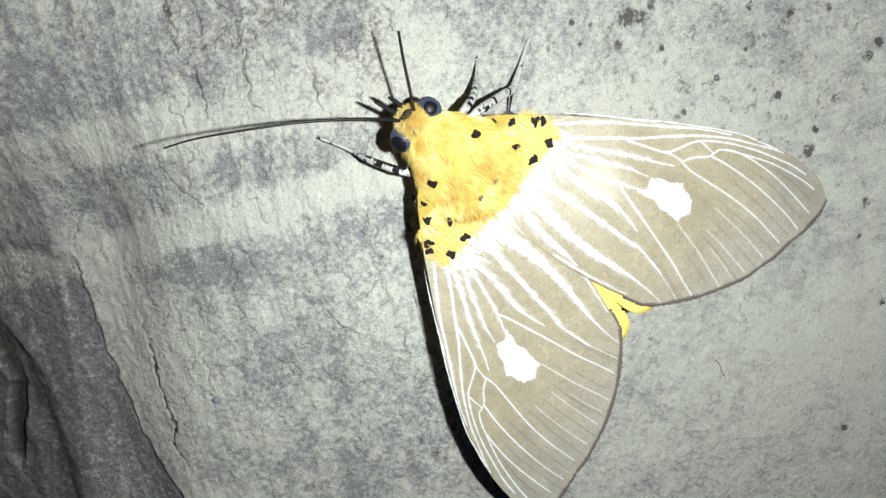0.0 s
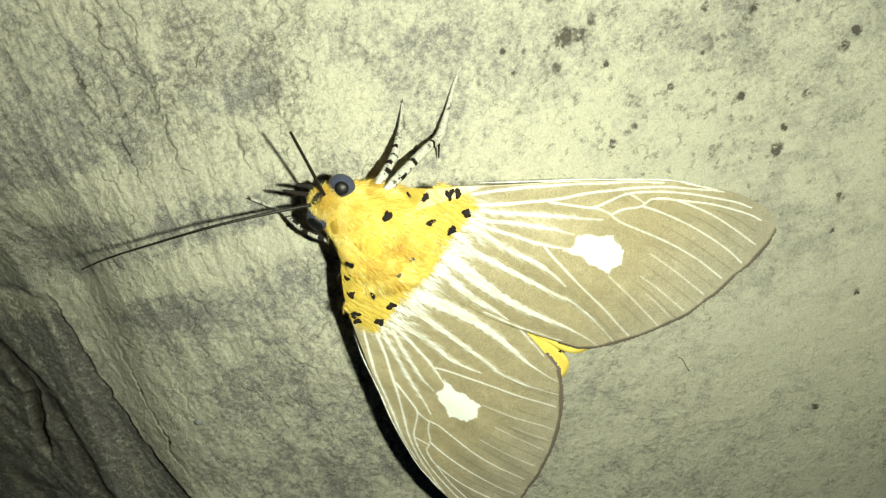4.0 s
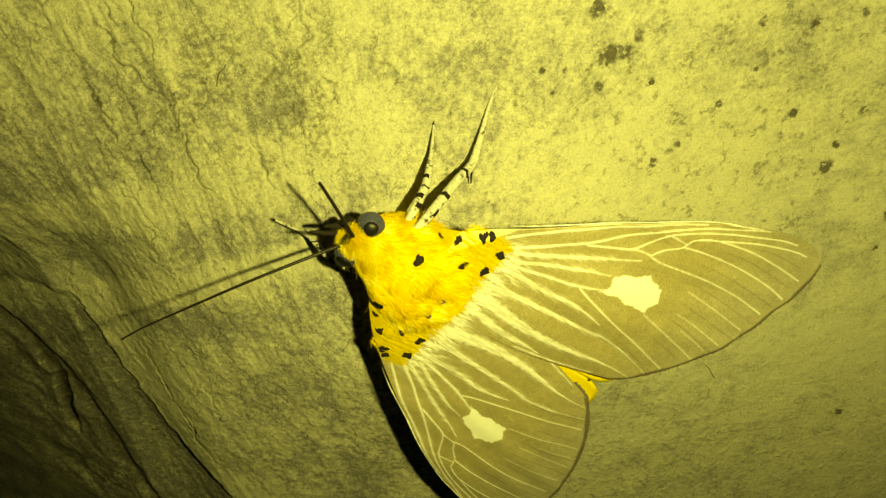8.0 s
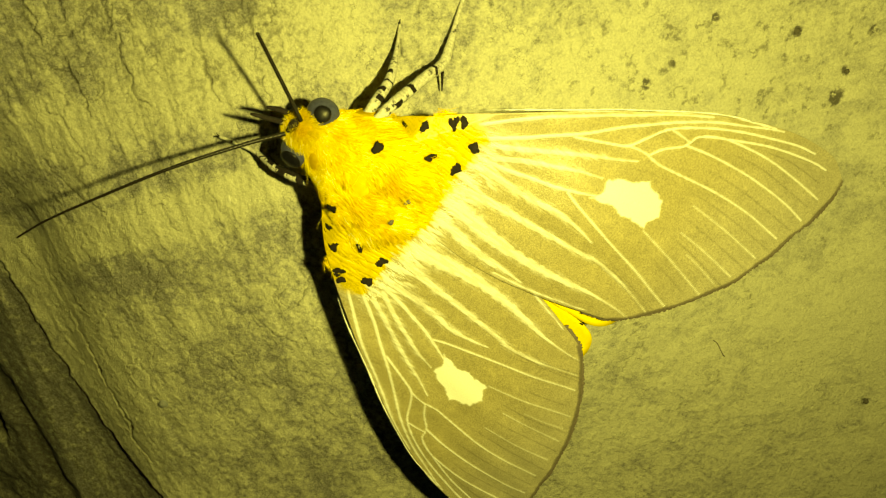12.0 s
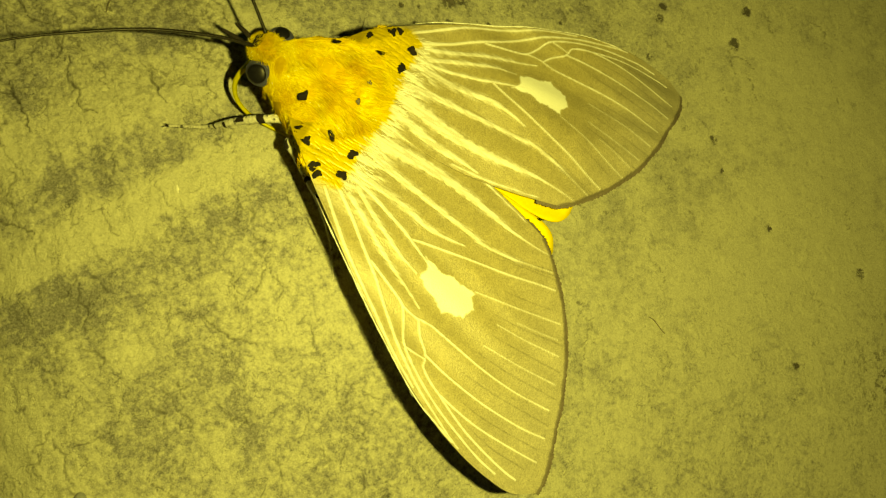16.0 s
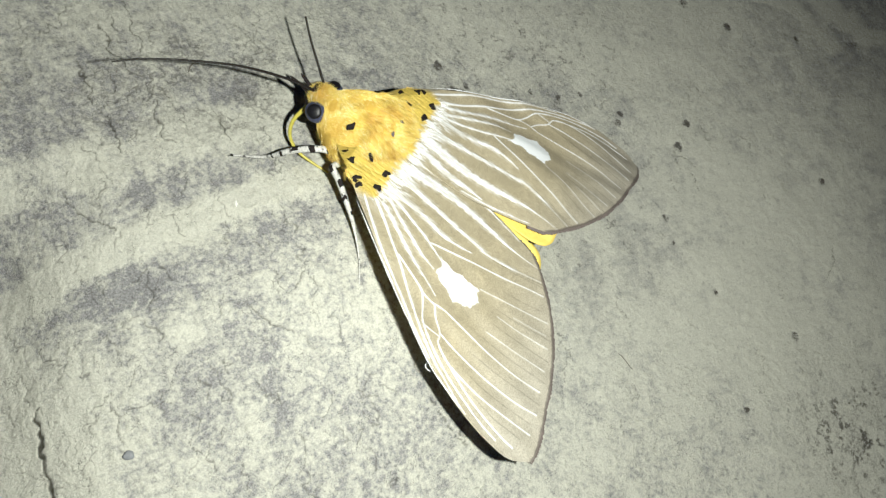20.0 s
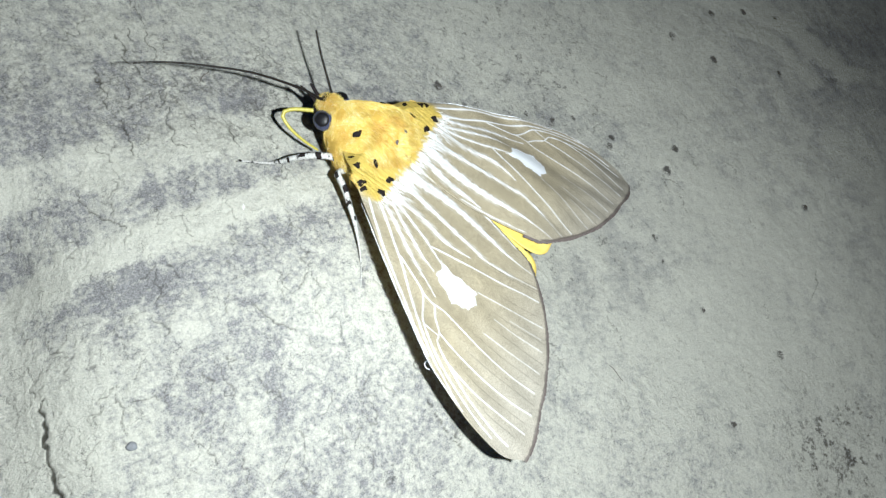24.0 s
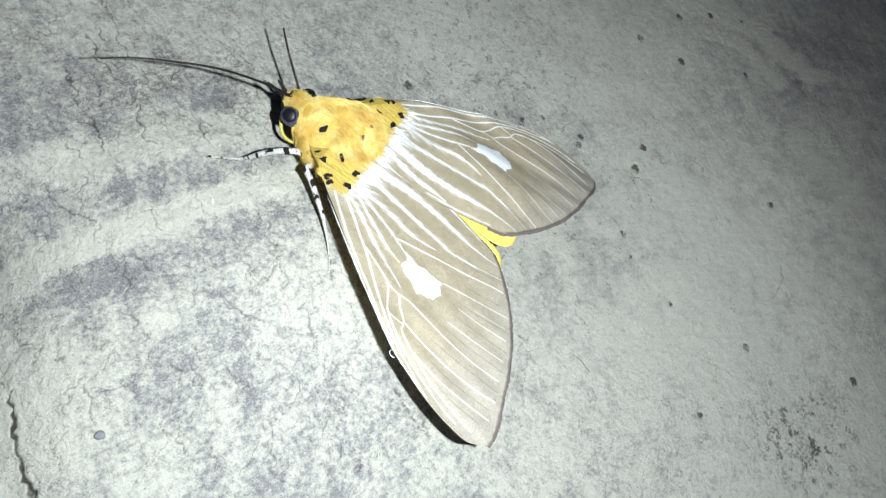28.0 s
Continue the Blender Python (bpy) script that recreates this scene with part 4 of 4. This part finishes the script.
    # abdomen under the wings
    line = spline([(0, 0, 8.6), (0, -5, 8.6), (0, -10, 8.9), (0, -14, 9.6), (0.1, -16.6, 10.3)], 40)
    rad = np.interp(np.linspace(0, 1, 40), [0, 0.3, 0.7, 0.92, 1], [2.9, 2.9, 2.2, 1.3, 0.35]) * (1 + 0.05 * np.sin(np.arange(40) * 1.6))
    abdomen = part("abdomen", from_arrays("abdomen", *tube(line, rad, 24)), YELLOW_SKIN, moth, "yellow ringed abdomen")
    # a black lump stands in for the shaded notch between the hindwing lobes
    for sx, sy, r in ((-0.12, -15.8, 0.24),):
        bv, bf = blob((sx, sy, 11.72), (r * 0.7, r, 0.22), 0.2, 8, 14, 75)
        part("black_spot", from_arrays("black_spot", bv, bf), BLACK_SCALES, abdomen)
    # yellow hindwings folded under the forewings, their tips showing between them
    for s in (-1, 1):
        rim = spline([(0.0, -8), (-0.1, -12), (0.0, -14.6), (0.12, -16.2), (0.6, -17.4), (1.5, -18.1), (2.4, -18.2), (4.5, -17.8), (8, -16.0), (10, -11), (8, -4), (2, -2)], 60)
        mid_at = np.array([3.5, -9.5])
        rings = [mid_at + (rim - mid_at) * f for f in (0.02, 0.4, 0.75, 0.93, 1.0)]
        v = []
        for r_ in rings:
            zz = 11.68 + 0.02 * (r_[:, 1] + 12) + 0.16 * np.cos(r_[:, 0] * 1.7) * step(4, 1.5, r_[:, 0]) - 0.12 * np.maximum(0, r_[:, 0] - 3)
            v.append(np.c_[r_[:, 0] * s, r_[:, 1], zz])
        hind = part("hindwing", from_arrays("hindwing", np.vstack(v), [f if s > 0 else f[::-1] for f in grid_faces(5, 60, True)]), YELLOW_SKIN, moth, "yellow hindwing folded under the forewing")
        thick = hind.modifiers.new("thickness", "SOLIDIFY")
        thick.thickness = 0.12 * MM


def build_head():
    hv, hf = blob((0, 9.3, 11.2), (1.15, 1.35, 1.35), 0.03, 16, 24, 3)
    head = part("head", from_arrays("head", hv, hf), YELLOW_FUR, moth, "small head with yellow fur")
    rng = np.random.default_rng(21)
    n = 5000
    d = rng.normal(size=(n, 3))
    d[:, 2] = np.abs(d[:, 2])
    d /= np.linalg.norm(d, axis=1)[:, None]
    roots = np.array([0, 9.3, 11.2]) + d * (1.12, 1.32, 1.32)
    ways = 0.8 * d + np.array([0, -0.35, 0.1]) + rng.normal(0, 0.25, (n, 3))
    ways /= np.linalg.norm(ways, axis=1)[:, None]
    fur("fur", roots, ways, rng.uniform(0.3, 0.7, n), 0.013, FUR_TIPS, head, np.array([0, -0.2, -0.1]), 22)
    fv, ff = blob((0, 10.2, 10.6), (1.0, 0.7, 1.15), 0.05, 12, 18, 4)
    part("face", from_arrays("face", fv, ff), BLACK_SCALES, head, "black scaled face")
    cv, cf = blob((0.05, 10.15, 12.1), (0.62, 0.42, 0.34), 0.08, 10, 18, 6)
    part("crown", from_arrays("crown", cv, cf), BLACK_SCALES, head, "black tuft between the antennae")
    for s, gaze in ((1, (0.24, 0.10, 0.95)), (-1, (-0.62, 0.10, 0.78))):
        c = np.array([1.55 * s, 9.0, 10.95])
        eye = part("eye", from_arrays("eye", *blob(c, (1.06, 1.12, 1.04), 0, 18, 28)), EYE, head, "glossy blue-grey compound eye")
        g = Vector(gaze).normalized()
        wide = 0.58 if s > 0 else 0.74
        cap, cf = blob((0, 0, 0), (wide, wide, 0.22), 0.03, 10, 20)
        turn = g.to_track_quat("Z", "Y").to_matrix()
        cap = np.array([turn @ Vector(p) for p in cap]) + c + np.array(g) * (0.93 if s > 0 else 0.90)
        part("pupil", from_arrays("pupil", cap, cf), PUPIL, eye, "dark false pupil")
        lv = spline([(0.35 * s, 10.5, 11.0), (0.4 * s - 0.1, 11.5, 11.7), (0.5 * s - 0.3, 12.5 - 0.3 * s, 12.3)], 14)
        part("palp", from_arrays("palp", *tube(lv, np.interp(np.linspace(0, 1, 14), [0, 0.5, 0.9, 1], [0.2, 0.19, 0.13, 0.06]), 10)), BLACK_SCALES, head, "black palp")
    return head


def antenna(points, root, r0, r1, label):
    """A ringed feeler whose own space starts at its root."""
    line = even(spline(points, 120), 180)
    s = np.linspace(0, 1, 180)
    rad = np.interp(s, [0, 1], [r0, r1]) * (1 + 0.22 * (np.arange(180) % 3 == 0))
    me = from_arrays("antenna", *tube(line - np.array(root), rad, 8))
    ob = part("antenna", me, HORN, moth, label)
    ob.matrix_basis = pose(root[0] * MM, root[1] * MM, root[2] * MM)
    return ob


def leg(name, joints, radii, bands, label, stripe=None):
    """A jointed leg with dark bands and a small clawed foot."""
    line = even(spline(joints, 80), 90)
    s = np.linspace(0, 1, 90)
    rad = 0.90 * np.interp(s, np.linspace(0, 1, len(radii)), radii) * (1 + 0.05 * np.sin(np.arange(90) * 1.3))
    limb = part(name, from_arrays(name, *tube(line, rad, 10)), LEG, moth, label)
    for a, b in bands:
        k = slice(int(a * 89), max(int(a * 89) + 3, int(b * 89) + 1))
        lo, hi = k.start, min(k.stop, 90)
        wide = rad[lo:hi] * np.interp(np.linspace(0, 1, hi - lo), [0, 0.2, 0.8, 1], [0.97, 1.12, 1.12, 0.97])
        bv, bf = tube(line[lo:hi], wide, 10)
        lean = np.sin(np.tile(np.arange(10) * 0.628 + 9 * a, hi - lo)) * 0.12 + np.sin(np.tile(np.arange(10) * 1.885 + 5 * b, hi - lo)) * 0.06
        axis = line[hi - 1] - line[lo]
        bv = bv + lean[:, None] * axis / (np.linalg.norm(axis) + 1e-9)
        first = int(37 * a + 11 * b) % 10
        bf = [f for k, f in enumerate(bf[:-2]) if (k % 10 - first) % 10 < 7]
        part("dark_band", from_arrays("dark_band", bv, bf), BLACK_SCALES, limb, "black band")
    if stripe:  # black scales along its upper side
        lo, hi, first, last = int(stripe[0] * 89), int(stripe[1] * 89), stripe[2], stripe[3]
        sv, sf = tube(line[lo:hi], rad[lo:hi] * 1.07, 10, False)
        sf = [f for k, f in enumerate(sf) if (k % 10 - first) % 10 < last - (k // 10 % 9 > 6)]
        part("dark_stripe", from_arrays("dark_stripe", sv, sf), BLACK_SCALES, limb, "black upper side")
    foot = line[-1]
    way = line[-1] - line[-8]
    way /= np.linalg.norm(way)
    for k in (-1, 1):
        c = spline([foot, foot + way * 0.2 + np.array([0.1 * k, 0.08, 0.03]), foot + way * 0.38 + np.array([0.16 * k, 0.1, -0.12])], 6)
        part("claw", from_arrays("claw", *tube(c, np.linspace(0.06, 0.02, 6), 6)), BLACK_SCALES, limb)
    return limb


build_body()
build_head()
for side in (-1, 1):
    build_forewing(side)
ANT_ROOT_L, ANT_ROOT_R = (-0.6, 10.35, 12.3), (0.75, 10.0, 12.4)
antenna_left = antenna([ANT_ROOT_L, (-2.2, 12.5, 13.3), (-5.2, 15.8, 14.4), (-8.8, 19.0, 15.0), (-11.4, 21.1, 15.2), (-13.3, 22.3, 15.2)], ANT_ROOT_L, 0.14, 0.06, "long dark ringed antenna")
antenna([ANT_ROOT_R, (1.9, 11.6, 13.0), (3.1, 13.3, 13.7), (4.3, 14.9, 14.6)], ANT_ROOT_R, 0.13, 0.10, "short dark ringed antenna")
leg("foreleg", [(-2.8, 5.4, 8.8), (-3.4, 6.4, 9.1), (-4.0, 7.4, 8.9), (-4.5, 8.4, 8.2), (-5.0, 9.4, 7.2), (-5.35, 10.2, 6.1), (-5.65, 11.0, 5.1), (-6.2, 12.4, 4.3), (-6.75, 13.7, 3.7)], [0.36, 0.40, 0.38, 0.36, 0.33, 0.24, 0.17, 0.15, 0.13], [(0.02, 0.10), (0.20, 0.25), (0.34, 0.41), (0.49, 0.52), (0.60, 0.62)], "white foreleg with black bands", (0.05, 0.58, 9, 3))
leg("midleg", [(-3.2, 4.2, 8.8), (-4.6, 4.7, 9.3), (-5.3, 3.6, 9.1), (-6.2, 1.9, 8.2), (-7.3, 0.0, 7.1), (-9.4, -2.3, 6.0), (-11.9, -4.1, 5.35)], [0.36, 0.36, 0.34, 0.26, 0.11, 0.08, 0.06], [(0.10, 0.15), (0.22, 0.27), (0.34, 0.38), (0.45, 0.49)], "white midleg with black bands")
leg("midleg", [(2.9, 6.5, 9.9), (3.7, 6.5, 9.3), (4.2, 6.4, 8.5), (4.9, 6.3, 7.4), (5.5, 6.35, 6.4), (6.5, 6.7, 4.6), (7.4, 7.1, 3.2), (8.15, 7.5, 2.2)], [0.40, 0.42, 0.42, 0.40, 0.34, 0.18, 0.14, 0.10], [(0.13, 0.18), (0.24, 0.30), (0.36, 0.39), (0.45, 0.50)], "white midleg with black bands")
leg("hindleg", [(3.2, 5.9, 10.9), (4.5, 5.65, 10.2), (5.6, 5.0, 8.4), (6.9, 4.3, 6.5), (8.15, 3.65, 4.9), (9.4, 3.85, 3.7), (12.2, 4.7, 1.7), (14.2, 5.15, 0.9)], [0.42, 0.44, 0.46, 0.46, 0.42, 0.24, 0.17, 0.10], [(0.10, 0.15), (0.24, 0.28), (0.44, 0.47)], "white hindleg with black bands")
spur = spline([(8.0, 3.6, 4.9), (7.3, 3.0, 4.5), (6.4, 2.3, 4.2)], 10)
part("spur", from_arrays("spur", *tube(spur, np.linspace(0.16, 0.05, 10), 8)), BLACK_SCALES, moth, "dark leg spur")
# a curled shred of scales on the edge of the left wing
curl = [(-17.3 - 0.32 * math.cos(a), -12.75 + 0.42 * math.sin(a), 11.15 + 0.05 * a) for a in np.linspace(-0.8, 4.4, 16)]
part("scale_curl", from_arrays("scale_curl", *tube(curl, np.linspace(0.055, 0.03, 16), 6)), WHITE_SCALES, moth, "loose white curl of scales")

# the coiling tongue, in short stiff rings
TONGUE_OUT = [(-0.3, 10.2, 9.6), (-1.8, 10.7, 7.8), (-2.5, 10.2, 6.0), (-2.8, 8.8, 5.0), (-2.7, 7.0, 4.6), (-2.5, 5.2, 4.4)]
TONGUE_IN = [(-0.3, 10.2, 9.6), (-1.1, 9.9, 8.6), (-1.9, 9.0, 8.0), (-2.0, 7.8, 7.9), (-1.2, 6.8, 8.0), (-0.1, 6.9, 8.2), (0.3, 7.8, 8.2)]
TONGUE_LIFT = [(-0.5, 10.3, 10.2), (-2.0, 12.2, 10.0), (-3.0, 12.7, 9.6), (-3.4, 11.4, 9.0), (-3.1, 9.6, 8.2), (-2.6, 8.1, 7.6)]
TONGUE_MID = [(-0.4, 10.3, 10.0), (-1.7, 11.8, 10.0), (-2.7, 13.0, 9.8), (-3.2, 12.8, 9.5), (-2.8, 11.5, 9.2), (-1.9, 10.2, 8.8), (-1.1, 9.2, 8.5)]
TONGUE_FRONT = [(-0.3, 10.3, 10.0), (0.35, 11.0, 10.7), (0.62, 12.2, 11.0), (0.58, 13.3, 11.1), (0.3, 13.8, 11.0), (0.12, 13.2, 10.9), (0.22, 12.2, 10.8), (0.3, 11.2, 10.5)]
RINGS = 16


def ring_poses(points):
    line = even(spline(points, 120), RINGS + 1) * MM
    out = []
    for a, b in zip(line[:-1], line[1:]):
        q = Vector(b - a).to_track_quat("Y", "Z")
        out.append(Matrix.Translation(Vector((a + b) / 2)) @ q.to_matrix().to_4x4())
    return out


tongue = part("proboscis", from_arrays("proboscis", *blob((-0.25, 10.25, 9.8), (0.3, 0.3, 0.35), 0.03, 8, 12)), TONGUE, moth, "yellow proboscis")
tongue_rings = []
ring_line = np.c_[np.zeros(7), np.linspace(-0.46, 0.46, 7), np.zeros(7)]
for k in range(RINGS):
    wide = (0.23 - 0.11 * k / RINGS) * np.array([0.75, 0.95, 1, 1, 1, 0.95, 0.75])
    tongue_rings.append(part("proboscis_ring", from_arrays("proboscis_ring", *tube(ring_line, wide, 10)), TONGUE, tongue))

# ---- small things on the slab ----
def lay(name, verts, faces, mat, x, y, sink, label, category, group=""):
    ob = part(name, from_arrays(name, verts, faces), mat)
    ob.matrix_world = pose(x * MM, y * MM, (on_slab(x, y) - sink) * MM)
    return tagged(ob, label, category, group)


lay("lime_flake", *blob((0, 0, 0.1), (0.22, 0.55, 0.14), 0.15, 8, 12, 2), FLAKE, -7.5, 11.2, 0.12, "small white flake of lime lying on the plaster", "flake")
lay("pebble", *blob((0, 0, 0.2), (0.48, 0.42, 0.35), 0.08, 10, 14, 3), PEBBLE, -18.9, -10.7, 0.1, "tiny rounded grey grain stuck in plaster", "grain")
for hx, hy, a, l in ((36.7, -10.1, -52, 2.4), (-9.6, 29.0, 60, 2.2)):
    c = np.array([(math.cos(radians(a)) * l * (u - 0.5), math.sin(radians(a)) * l * (u - 0.5) + 0.25 * math.sin(u * 5), 0.12) for u in np.linspace(0, 1, 14)])
    lay("fibre", *tube(c, 0.055, 6), FIBRE, hx, hy, 0.05, "short dark fibre lying on the plaster", "fibre")
rng_s = np.random.default_rng(31)
for sx, sy, r in STAINS[:30:2]:
    g = r * rng_s.uniform(0.3, 0.5)
    lay("grit", *blob((0, 0, 0), (g, g * rng_s.uniform(0.7, 1), 0.16), 0.22, 8, 12, int(sx * 7) % 90), GRIT, sx + 0.1, sy, 0.05, "dark crumb of grit stuck in the plaster", "grit", "dark crumbs on the plaster")

# ---- the phone's lamp ----
lamp = new("phone_lamp")
tagged(lamp, "small round white phone lamp, switched on", "lamp")
ring_a = np.linspace(0, 2 * np.pi, 33)[:-1]
dish_v = [(0, 0, 0.0)] + [(LAMP_RADIUS * math.cos(a), LAMP_RADIUS * math.sin(a), 0.0) for a in ring_a]
part("glowing_lens", from_arrays("glowing_lens", dish_v, [(0, 1 + (k + 1) % 32, 1 + k) for k in range(32)], False), GLOW, lamp, "glowing white lens")
cup = [((LAMP_RADIUS + 0.3) * math.cos(a), (LAMP_RADIUS + 0.3) * math.sin(a), z) for z in (0.0, 1.4) for a in ring_a]
part("bezel", from_arrays("bezel", cup, grid_faces(2, 32, True) + [tuple(range(32, 64))]), CASE, lamp, "black plastic bezel")


def motions():
    """What moves: the lamp with its phone, the feeler and the tongue."""
    off = Matrix.Translation(Vector(LAMP_OFFSET) * MM)
    walk(lamp, [(t, m @ off) for t, m in ROWS])
    lx, ly, lz = (c * MM for c in ANT_ROOT_L)
    walk(antenna_left, [(t, pose(lx, ly, lz, rx, 0, rz)) for t, rx, rz in ANT_LEFT])
    out, back, lift, loop, front = (ring_poses(p) for p in (TONGUE_OUT, TONGUE_IN, TONGUE_LIFT, TONGUE_MID, TONGUE_FRONT))
    for ob, o, b, l, m, f in zip(tongue_rings, out, back, lift, loop, front):
        probing = [(t, b.lerp(f, k)) for t, k in PROBING]
        walk(ob, probing + [(14.9, b), (15.2, b.lerp(o, 0.33)), (15.6, b.lerp(o, 0.67)), (16.0, o), (23.88, o), (23.94, o.lerp(l, 0.5)), (24.0, l), (24.08, l.lerp(b, 0.25)),
                  (24.16, l.lerp(b, 0.45)), (24.24, l.lerp(m, 0.6)), (24.3, m), (24.4, m.lerp(b, 0.33)), (24.5, m.lerp(b, 0.67)), (24.62, b), (28.0, b)])


PROBING = [(0.0, 0), (6.2, 0), (6.4, 0.33), (6.5, 0.55), (6.6, 0.8), (6.72, 1), (7.0, 1), (7.08, 0.67), (7.16, 0.33), (7.25, 0), (8.2, 0), (8.28, 0.33), (8.36, 0.67), (8.45, 1), (8.6, 1), (8.75, 0.7),
           (9.0, 0.55), (9.3, 0.45), (9.5, 0.2), (9.8, 0), (10.0, 0.25), (10.15, 0.5), (10.8, 0.55), (11.1, 0.5), (11.5, 0.3), (12.0, 0)]
ANT_LEFT = [(0.0, 0.0, 0.0), (3.5, 0.0, 0.0), (4.5, 0.0, 5.0), (6.5, 3.0, 9.0), (11.5, 3.0, 9.0), (13.5, 0.0, 2.0), (15.0, 0.0, -5.0), (28.0, 0.0, -6.0)]
motions()
